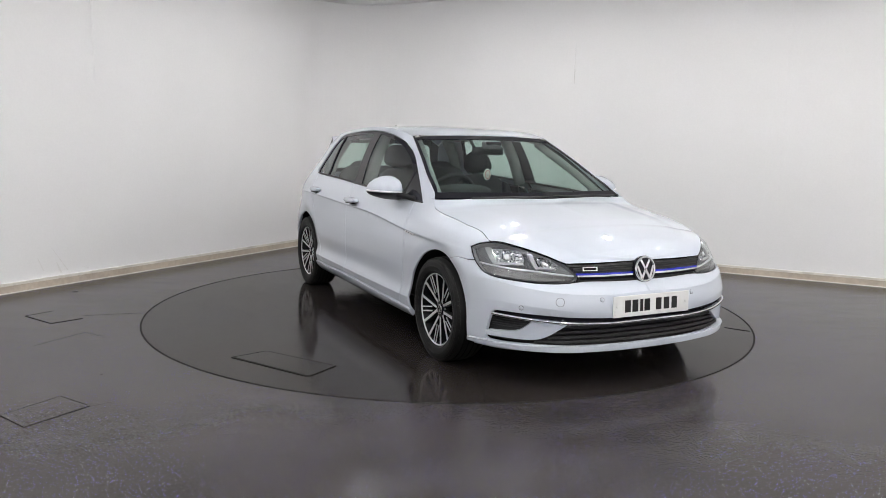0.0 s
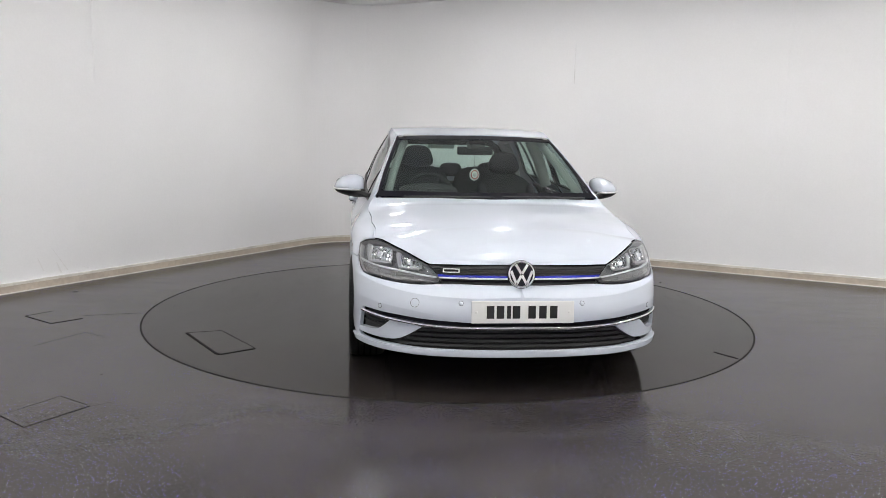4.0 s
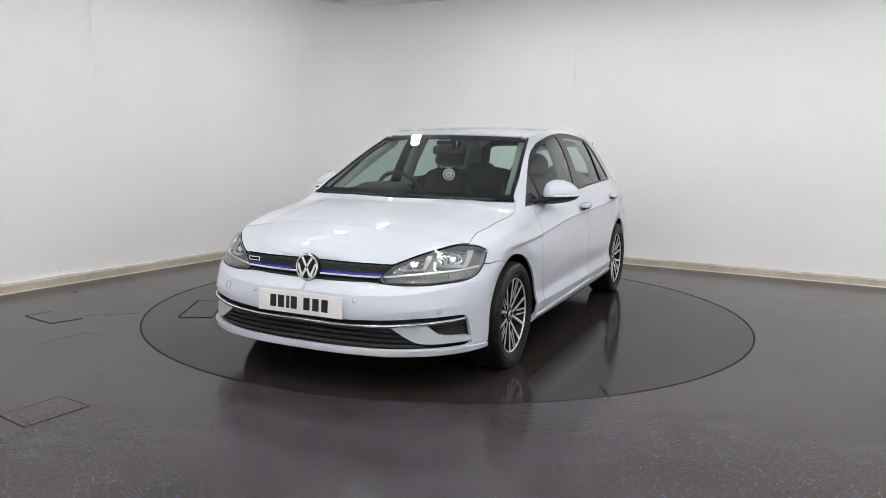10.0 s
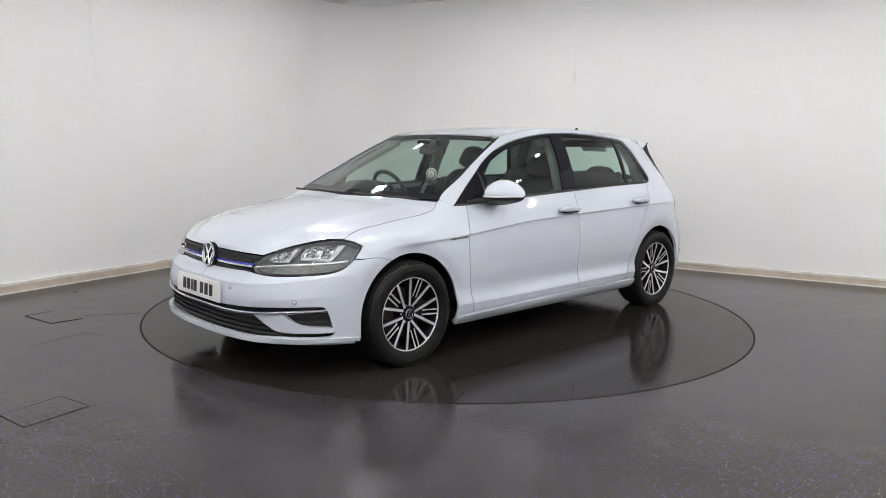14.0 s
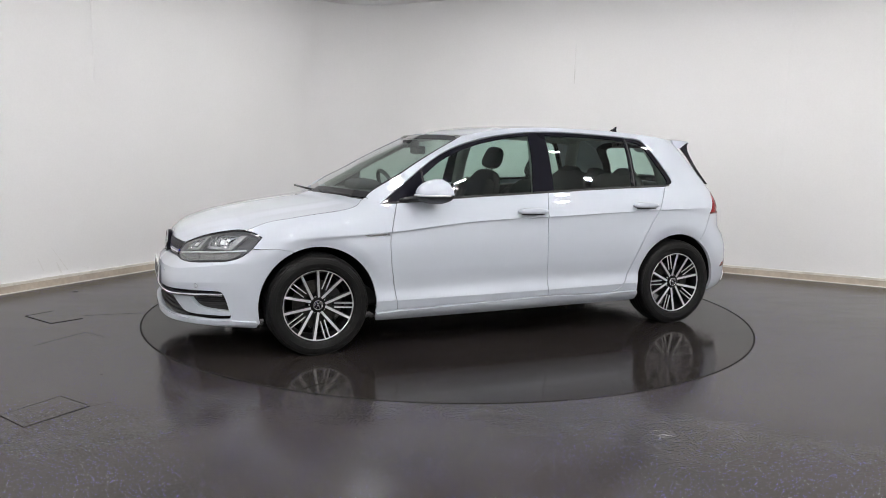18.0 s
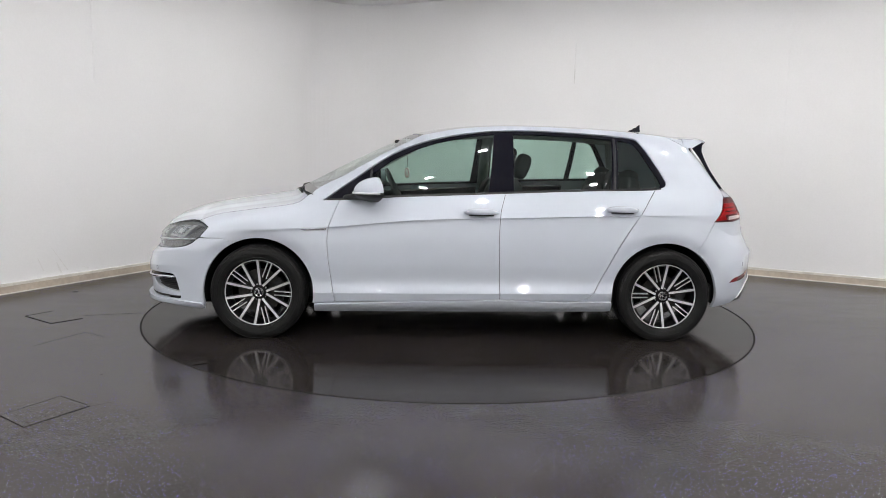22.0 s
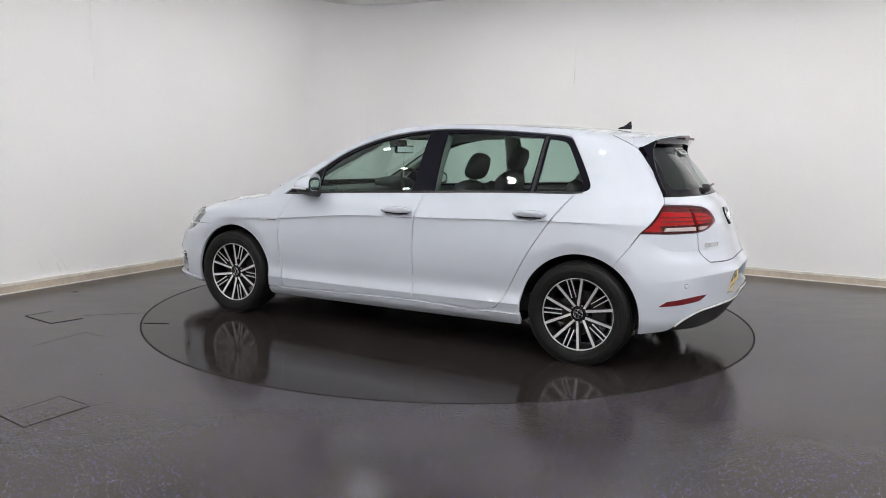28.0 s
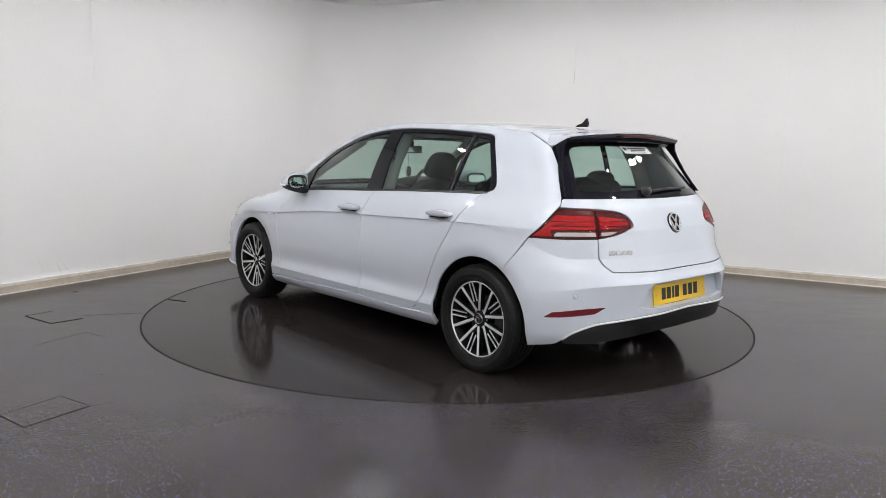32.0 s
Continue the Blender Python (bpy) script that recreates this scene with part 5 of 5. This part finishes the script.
# aerial fin
bm = bmesh.new()
prism(bm, [(.050, 0), (.040, .009), (.018, .018), (.006, .019), (-.010, .032), (-.030, .050), (-.039, .051), (-.037, .025), (-.042, .007), (-.042, 0)], .014, Matrix.Translation((-1.316, .007, 1.377)) @ Matrix.Rotation(radians(90), 4, "X"), .006)
part("aerial", bm, BLACK, car, "black shark-fin aerial")
# front wiper at the screen foot
for y0, y1, x in ((.62, -.02, 1.10), (.02, -.55, 1.14)):
    bm = bmesh.new()
    tube(bm, [(x - .06 * abs(y0), y0, .930), (x + .03, (y0 + y1) / 2, .935), (x + .015, y1, .932)], .007, 8)
    part("front_wiper", bm, TRIM, car, "black windscreen wiper", True)
bm = bmesh.new()
cow = [(.95 + .215 * (1 - (y / .74)**2), y) for y in np.linspace(-.73, .73, 21)]
r0 = [bm.verts.new((x + .0, y, .886)) for x, y in cow]
r1 = [bm.verts.new((x - .09, y, .892)) for x, y in cow]
for i in range(20):
    bm.faces.new((r0[i], r0[i + 1], r1[i + 1], r1[i]))
part("cowl", bm, TRIM, car, "black scuttle panel below the windscreen")

# ---------------------------------------------------------------- door mirrors
def blob(bm, cx, cy, cz, rx, ry, rz, power=2.5, m=None, cut=None, nu=28, nv=18):
    """A rounded lump: a super-ellipsoid, with its rear face cut flat where cut says."""
    def cp(c, e):
        return math.copysign(abs(c)**e, c)
    e = 2 / power
    rows = []
    for j in range(nv + 1):
        a = -math.pi / 2 + math.pi * j / nv
        row = []
        for i in range(nu):
            b = 2 * math.pi * i / nu
            x, y, z = cp(math.cos(a), e) * cp(math.cos(b), e), cp(math.cos(a), e) * cp(math.sin(b), e), cp(math.sin(a), e)
            if cut is not None:
                x = max(x, cut)
            v = Vector((cx + rx * x, cy + ry * y, cz + rz * z))
            row.append(bm.verts.new(m @ v if m is not None else v))
        rows.append(row)
    for a, b in zip(rows, rows[1:]):
        for i in range(nu):
            bm.faces.new((a[i], a[(i + 1) % nu], b[(i + 1) % nu], b[i]))
    bmesh.ops.remove_doubles(bm, verts=[v for r in (rows[0], rows[-1]) for v in r], dist=1e-5)


for side in (1, -1):
    mir = new("door_mirror")
    mir.parent = car
    mir["label"] = "body-coloured door mirror with black base"
    def cap(height, reach, y0, y1, z0, back, sweep, lift=0.0, nu=22, nv=16):
        """A mirror cap: a swept quarter shell that rises (or hangs, for negative heights) from its rim to the flat rear face."""
        bm = bmesh.new()
        grid = []
        for i in range(nu + 1):
            w = i / nu
            w = 1 - (1 - w)**1.6
            h = float(np.interp(w, [0, .06, .25, .5, .75, .9, .97, 1], height))
            r = float(np.interp(w, [0, .06, .25, .5, .75, .9, .97, 1], reach))
            y, x0 = y0 + (y1 - y0) * w, back - sweep * w**1.5
            grid.append([bm.verts.new((x0 + r * math.sin(math.pi / 2 * j / nv)**1.15, side * y, z0 + lift * w + h * max(0, math.cos(math.pi / 2 * j / nv))**.9)) for j in range(nv + 1)])
        for p, q in zip(grid, grid[1:]):
            for j in range(nv):
                bm.faces.new((p[j], q[j], q[j + 1], p[j + 1]))
        low = [bm.verts.new((p[0].co.x, p[0].co.y, p[-1].co.z)) for p in grid]     # flat rear face
        for i in range(nu):
            bm.faces.new((grid[i][0], low[i], low[i + 1], grid[i + 1][0]))
            bm.faces.new((low[i], grid[i][-1], grid[i + 1][-1], low[i + 1]))
        bm.faces.new([low[0]] + grid[0])
        return bm
    Y0, Y1, Z0, BACK, SWEEP = .795, 1.000, .947, .565, .052
    REACH = [.085, .118, .150, .160, .146, .110, .070, .02]
    part("shell", cap([.066, .084, .098, .094, .074, .048, .026, .006], REACH, Y0, Y1, Z0, BACK, SWEEP, .004), PAINT, mir, "painted mirror shell", True)
    part("lower_shell", cap([-.046, -.054, -.056, -.050, -.038, -.026, -.015, -.005], [r * .96 for r in REACH], Y0 - .01, Y1 - .004, Z0 - .0065, BACK + .002, SWEEP, .004), TRIM, mir, "black lower mirror shell", True)
    bm = bmesh.new()
    line = []
    for w in np.linspace(.12, 1, 22):
        r = float(np.interp(w, [0, .06, .25, .5, .75, .9, .97, 1], REACH))
        line.append((BACK - SWEEP * w**1.5 + r + .0025, side * (Y0 + (Y1 - Y0) * w), Z0 - .003 + .004 * w))
    tube(bm, line, .0062, 8)
    part("indicator", bm, SATIN, mir, "slim indicator strip", True)
    aim = math.atan2(SWEEP, Y1 - Y0)
    m = Matrix.Translation((BACK - SWEEP * .42, side * (Y0 + Y1) / 2, Z0 + .024)) @ Matrix.Rotation(aim * side, 4, "Z")
    bm = bmesh.new()
    blob(bm, 0, 0, 0, .004, .094, .050, 3, m @ Matrix.Translation((-.004, 0, 0)))
    part("mirror_rim", bm, TRIM, mir, "black mirror surround", True)
    bm = bmesh.new()
    blob(bm, 0, 0, 0, .004, .082, .042, 3, m @ Matrix.Translation((-.0065, 0, 0)) @ Matrix.Rotation(radians(4), 4, "Y"))
    part("mirror_glass", bm, CHROME, mir, "mirror glass", True)
    bm = bmesh.new()
    rows = []
    for y, x0, x1, z0, z1 in ((.758, .60, .79, .892, .922), (.785, .60, .775, .896, .930), (.815, .59, .735, .906, .940), (.86, .575, .705, .914, .942)):
        rows.append([bm.verts.new((x, side * y, z)) for x, z in ((x0, z0 + .004), (x0 + .03, z0), (x1 - .04, z0), (x1, z0 + .008), (x1 - .01, z1 - .004), (x1 - .05, z1), (x0 + .02, z1), (x0, z1 - .006))])
    for p, q in zip(rows, rows[1:]):
        for j in range(8):
            bm.faces.new((p[j], p[(j + 1) % 8], q[(j + 1) % 8], q[j]))
    bm.faces.new(rows[0])
    bm.faces.new(rows[-1][::-1])
    part("base", bm, TRIM, mir, "black mirror base", True)

# ---------------------------------------------------------------- wheels
DISC_STEEL = grain(mat("brake_steel", (.06, .055, .05), .5, .6), 60, .3)


HUB_Z = .2965


def tyre_profile():
    return [(.213, -.085), (.228, -.098), (.266, -.1045), (.290, -.098), (.300, -.084), (.3050, -.064), (.3072, -.03), (.3072, .03), (.3050, .064), (.300, .084), (.290, .098), (.266, .1045), (.238, .1010), (.220, .094), (.212, .086)]


def seated(bm):
    """Flatten a tyre's foot where it stands on the ground, with a slight bulge over it."""
    for v in bm.verts:
        if v.co.y > HUB_Z - .05:
            v.co.z *= 1 + .06 * (v.co.y - HUB_Z + .05) / .06
        v.co.y = min(v.co.y, HUB_Z - .0004)


def wheel(front):
    w = new("wheel")
    w.parent = car
    bm = bmesh.new()
    lathe(bm, tyre_profile(), 96)
    seated(bm)
    tyre = part("tyre", bm, RUBBER, w, "black road tyre", True)
    for r in (-.052, -.018, .018, .052):          # tread grooves
        bm = bmesh.new()
        lathe(bm, [(.3055, r - .004), (.3076, r - .004), (.3076, r + .004), (.3055, r + .004)], 96)
        seated(bm)
        part("tread_groove", bm, GAP, tyre)
    for r0, z0 in ((.2585, .1040), (.2835, .1004), (.2300, .0992)):   # moulded rings on the side wall
        bm = bmesh.new()
        lathe(bm, [(r0, z0), (r0 - .001, z0 + .0019), (r0 - .0035, z0 + .0020), (r0 - .0045, z0)], 96)
        part("sidewall_rib", bm, RUBBER, tyre, "", True)
    bm = bmesh.new()
    for k in range(84):                           # shoulder blocks of the tread
        a = 2 * math.pi * k / 84
        box(bm, (.2915, -.0088, .0845), (.2980, .0088, .0975), 0, Matrix.Rotation(a, 4, "Z") @ Matrix.Translation((.295, 0, .091)) @ Matrix.Rotation(radians(-38), 4, "Y") @ Matrix.Translation((-.295, 0, -.091)))
    seated(bm)
    tagged(part("shoulder_tread", bm, RUBBER, tyre, "blocks of the tyre shoulder"), kind="stuff")
    bm = bmesh.new()
    lathe(bm, [(.200, -.085), (.213, -.09), (.198, -.06), (.188, .0), (.193, .06), (.206, .082)], 72)
    rim = part("rim", bm, DARKRIM, w, "black and machined silver alloy wheel", True)
    bm = bmesh.new()
    lathe(bm, [(.2055, .074), (.2065, .086), (.2095, .0895), (.2125, .0885), (.2135, .083)], 72)
    part("rim_edge", bm, SILVER, rim, "machined rim edge", True)

    def bar(r0, r1, a0, a1, w0, w1, z0, z1, deep, material, name, label=""):
        p0, p1 = Vector((r0 * math.cos(a0), r0 * math.sin(a0))), Vector((r1 * math.cos(a1), r1 * math.sin(a1)))
        d = (p1 - p0).normalized()
        o = Vector((-d.y, d.x))
        bm = bmesh.new()
        co = [(p0 + o * w0, z0), (p0 - o * w0, z0), (p1 - o * w1, z1), (p1 + o * w1, z1)]
        hi = [bm.verts.new((q.x, q.y, z)) for q, z in co]
        lo = [bm.verts.new((q.x * .985, q.y * .985, z - deep)) for q, z in co]
        bm.faces.new(hi)
        bm.faces.new(lo[::-1])
        for i in range(4):
            bm.faces.new((hi[i], lo[i], lo[(i + 1) % 4], hi[(i + 1) % 4]))
        return part(name, bm, material, rim, label)
    for k in range(5):
        c = 2 * math.pi * (k + .5) / 5
        for s in (-1, 1):
            # the wide arms of a pair spread from the hub; two thin bars stand between them
            bar(.042, .2055, c + s * .20, c + s * .385, .0090, .0100, .062, .080, .03, DARKRIM, "spoke")
            bar(.046, .2065, c + s * .19, c + s * .385, .0074, .0078, .0650, .0835, .004, SILVER, "spoke_face", "machined spoke face")
            bar(.095, .2055, c + s * .140, c + s * .064, .0055, .0055, .066, .079, .02, DARKRIM, "thin_spoke")
            bar(.100, .2065, c + s * .126, c + s * .064, .0034, .0036, .0715, .083, .004, SILVER, "thin_spoke_face", "machined thin spoke face")
    bm = bmesh.new()
    lathe(bm, [(.0005, .060), (.028, .060), (.046, .061), (.056, .052), (.064, .03), (.07, .0)], 40)
    part("hub", bm, DARKRIM, rim, "", True)
    badge(rim, Matrix.Translation((0, 0, .062)), .031, "hub_cap", "round chrome hub cap")
    for k in range(5):
        a = 2 * math.pi * k / 5
        bm = bmesh.new()
        lathe(bm, [(.0, .064), (.006, .063), (.0085, .058), (.009, .04)], 8, Matrix.Translation((.052 * math.cos(a) * .9, .052 * math.sin(a) * .9, -.004)))
        part("wheel_bolt", bm, METAL, rim)
    bm = bmesh.new()
    lathe(bm, [(.05, .0), (.05, .012), (.142 if front else .13, .012), (.142 if front else .13, -.008), (.05, -.008)], 48)
    part("brake_disc", bm, DISC_STEEL, w, "steel brake disc", False)
    bm = bmesh.new()
    lathe(bm, [(.095, -.03), (.155, -.03), (.155, .03), (.095, .03), (.095, -.03)], 12, None, 150, 215)
    part("brake_caliper", bm, TRIM, w, "dark brake caliper")
    return w


wheels = []
for x, front in ((1.3125, True), (-1.3125, False)):
    w = wheel(front)
    for side, spin in ((1, -3.0 if front else 35), (-1, 10 if front else 30)):
        o = w if side > 0 else copy_thing(w, Matrix())
        o.matrix_basis = Matrix.Translation((x, side * .770, HUB_Z)) @ Matrix.Rotation(radians(-90 * side), 4, "X") @ Matrix.Rotation(0 if side > 0 else math.pi, 4, "Z")
        for c in o.children:
            if c.name.startswith("rim"):
                c.matrix_basis = Matrix.Rotation(radians(spin if side > 0 else spin - 180), 4, "Z")
        o["label"] = "alloy wheel with black tyre"
    for side in (1, -1):
        bm = bmesh.new()
        turns = np.linspace(-12 if x > 0 else 10, 172 if x > 0 else 190, 33)
        edge = skin(skin.find([(x + .356 * math.cos(radians(a)), .298 + .356 * math.sin(radians(a))) for a in turns], "xz", (0, 5.36)))
        rings = [[bm.verts.new((x + r * math.cos(radians(a)), side * y, .298 + r * math.sin(radians(a)))) for r, y in ((.356, e[1] - .008), (.364, e[1] - .03), (.364, .42), (.06, .42))] for a, e in zip(turns, edge)]
        for p, q in zip(rings, rings[1:]):
            for k in range(3):
                bm.faces.new((p[k], q[k], q[k + 1], p[k + 1]))
        part("wheel_arch_liner", bm, GAP, car, "black wheel arch liner", True)

# ---------------------------------------------------------------- underside
bm = bmesh.new()
box(bm, (-1.6, -.62, .18), (1.95, .62, .25), .02)
box(bm, (-.93, -.80, .185), (.93, .80, .24), .01)
part("underbody", bm, GAP, car, "dark underbody")
bm = bmesh.new()
tube(bm, [(.6, -.12, .17), (-.9, -.15, .17), (-1.5, -.3, .22)], .03, 10)
part("exhaust", bm, TRIM, car, "steel exhaust pipe", True)
bm = bmesh.new()
box(bm, (-1.84, -.5, .25), (-1.6, .1, .34), .04)
part("silencer", bm, TRIM, car, "dark exhaust silencer")
for y in (.45, -.45):
    bm = bmesh.new()
    tube(bm, [(-1.31, y * 1.4, .26), (-.92, y, .21)], .025, 8)
    part("suspension_arm", bm, TRIM, car, "", True)

# ---------------------------------------------------------------- cabin
bm = bmesh.new()
box(bm, (-1.75, -.74, .25), (1.1, .74, .36), .02)
part("cabin_floor", bm, LINER, car, "dark cabin floor")
bm = bmesh.new()
box(bm, (.62, -.66, .55), (.98, .66, .84), .06, segments=3)
box(bm, (.60, -.66, .80), (.98, .66, .922), .045, segments=3)
box(bm, (.9, -.5, .80), (1.12, .5, .895), .02, segments=2)
dash = part("dashboard", bm, LINER, car, "dark moulded dashboard", True)
bm = bmesh.new()
blob(bm, .68, -.36, .940, .12, .20, .052, 2.6)
part("instrument_hood", bm, LINER, dash, "", True)
for y in (-.62, -.08, .08, .62):
    bm = bmesh.new()
    box(bm, (.595, y - .055, .80), (.602, y + .055, .86), .002)
    part("air_vent", bm, TRIM, dash)
bm = bmesh.new()
box(bm, (.588, -.10, .70), (.6, .10, .80), .003)
part("display", bm, BLACK, dash)
sw = Matrix.Translation((.465, -.345, .890)) @ Matrix.Rotation(radians(-65), 4, "Y")
wheel_s = new("steering_wheel")
wheel_s.parent = car
wheel_s["label"] = "dark three-spoke steering wheel"
bm = bmesh.new()
tube(bm, [sw @ Vector((.178 * math.cos(a), .178 * math.sin(a), 0)) for a in np.linspace(0, 2 * math.pi, 40)[:-1]], .015, 10, closed=True)
part("wheel_rim", bm, LINER, wheel_s, "", True)
bm = bmesh.new()
blob(bm, 0, 0, 0, .075, .07, .03, 2.5, sw)
part("hub", bm, LINER, wheel_s, "", True)
for a in (0, 90, 180):
    bm = bmesh.new()
    box(bm, (.05, -.018, -.008), (.175, .018, .008), .005, sw @ Matrix.Rotation(radians(a + 90), 4, "Z"))
    part("spoke", bm, TRIM, wheel_s)


def seat(y, low):
    s = new("front_seat")
    s.parent = car
    s["label"] = "dark grey cloth front seat with headrest"
    bm = bmesh.new()
    blob(bm, .05, y, .46, .27, .255, .10, 4)
    part("cushion", bm, CLOTH, s, "", True)
    lean = Matrix.Translation((-.20, y, .545 - low)) @ Matrix.Rotation(radians(-20), 4, "Y")
    bm = bmesh.new()
    blob(bm, 0, 0, .24, .075, .24, .31, 3.2, lean)
    part("backrest", bm, CLOTH, s, "", True)
    for k in (-1, 1):
        bm = bmesh.new()
        blob(bm, .055, k * .20, .22, .06, .05, .24, 2.6, lean)
        part("bolster", bm, CLOTH, s, "", True)
    bm = bmesh.new()
    blob(bm, .0, 0, .655, .050, .138, .090, 3.0, lean)
    for v in bm.verts:                           # narrower towards the top
        v.co.y = y + (v.co.y - y) * (1 - .28 * min(max((v.co.z - 1.10 + low) / .16, 0), 1))
    hr = part("headrest", bm, CLOTH, s, "", True)
    for k in (-.05, .05):
        bm = bmesh.new()
        tube(bm, [lean @ Vector((0, k, .55)), lean @ Vector((0, k, .65))], .006, 8)
        part("post", bm, CHROME, hr, "", True)


for y, low in ((-.36, .0), (.36, .045)):
    seat(y, low)
bench = new("rear_bench")
bench.parent = car
bench["label"] = "dark grey cloth rear bench with three headrests"
bm = bmesh.new()
blob(bm, -.78, 0, .52, .26, .62, .11, 5)
part("cushion", bm, CLOTH, bench, "", True)
lean = Matrix.Translation((-1.0, 0, .55)) @ Matrix.Rotation(radians(-20), 4, "Y")
for y, w in ((.33, .31), (-.33, .31)):
    bm = bmesh.new()
    blob(bm, 0, y, .24, .07, w, .30, 4, lean)
    part("backrest", bm, CLOTH, bench, "", True)
for y, w, h in ((.38, .125, .07), (0, .10, .06), (-.38, .125, .07)):
    bm = bmesh.new()
    blob(bm, 0, y, .515, .05, w, h, 3, lean)
    part("headrest", bm, CLOTH, bench, "", True)
bm = bmesh.new()
box(bm, (-1.72, -.60, .88), (-1.2, .60, .905), .008)
part("parcel_shelf", bm, LINER, car, "dark parcel shelf")
# pillar trims inside, pale
for side in (1, -1):
    for pts, w in (([(.93, .70, .93), (.66, .645, 1.09), (.30, .56, 1.285)], .028), ([(-.25, .715, .95), (-.26, .65, 1.15), (-.28, .56, 1.34)], .045), ([(-1.35, .68, .98), (-1.32, .63, 1.15), (-1.28, .53, 1.31)], .05)):
        bm = bmesh.new()
        tube(bm, [(x - (.04 if x > .2 else 0), side * (y - (.055 if x > .2 or pts[0][0] > .5 else .03)), z - .012) for x, y, z in pts], w, 10)
        part("pillar_trim", bm, PALE, car, "pale inner pillar trim", True)
    bm = bmesh.new()
    tube(bm, [(.30, side * .53, 1.285), (.0, side * .545, 1.325), (-.4, side * .55, 1.345), (-.92, side * .54, 1.33), (-1.30, side * .51, 1.30)], .03, 10)
    part("roof_trim", bm, PALE, car, "pale inner roof rail", True)
    bm = bmesh.new()
    tube(bm, [(-.28, side * .64, 1.22), (-.27, side * .70, .75), (-.2, side * .62, .42)], .012, 6)
    part("seat_belt", bm, LINER, car, "", True)
bm = bmesh.new()
box(bm, (.36, -.13, 1.185), (.385, .13, 1.245), .012, segments=3)
rv = part("rear_view_mirror", bm, BLACK, car, "black interior mirror", True)
bm = bmesh.new()
box(bm, (.355, -.118, 1.192), (.3595, .118, 1.238), .004)
part("mirror_glass", bm, CHROME, rv)
bm = bmesh.new()
box(bm, (.38, -.06, 1.23), (.47, .06, 1.285), .012)
part("sensor_pod", bm, LINER, rv)
bm = bmesh.new()
tube(bm, [(.375, 0, 1.19), (.375, 0, 1.075)], .0015, 6)
orn = part("hanging_ornament", bm, LINER, car, "round red and white ornament on a cord")
om = Matrix.Translation((.375, 0, 1.045)) @ Matrix.Rotation(radians(25), 4, "Z") @ Matrix.Rotation(radians(90), 4, "Y")
bm = bmesh.new()
lathe(bm, [(.0, .004), (.041, .004), (.043, 0), (.041, -.004), (.0, -.004)], 28, om)
part("disc", bm, mat("ornament_white", (.86, .83, .80), .35), orn, "", True)
bm = bmesh.new()
lathe(bm, [(.026, .0046), (.033, .005), (.033, -.005), (.026, -.0046), (.026, .0046)], 28, om)
part("red_ring", bm, mat("ornament_red", (.5, .05, .05), .35), orn, "", True)
bm = bmesh.new()
lathe(bm, [(.0, .0055), (.014, .0048), (.014, -.0048), (.0, -.0055)], 20, om)
part("grey_centre", bm, METAL, orn, "", True)
for side in (1, -1):
    bm = bmesh.new()
    box(bm, (.10, side * .36 - .15, 1.325), (.30, side * .36 + .15, 1.338), .005, Matrix.Translation((0, 0, -.015)))
    part("sun_visor", bm, PALE, car, "pale folded sun visor")


# ---------------------------------------------------------------- what moves
def motions():
    walk(turntable, [(t, pose(0, 0, 0, 0, 0, a)) for t, a in TURN])
    rows = []
    for t, a in TURN:
        c, s = math.cos(radians(a)), math.sin(radians(a))
        rows.append((t, pose(CAR_X * c - CAR_Y * s, CAR_X * s + CAR_Y * c, 0, 0, 0, a)))
    walk(car, rows)


motions()
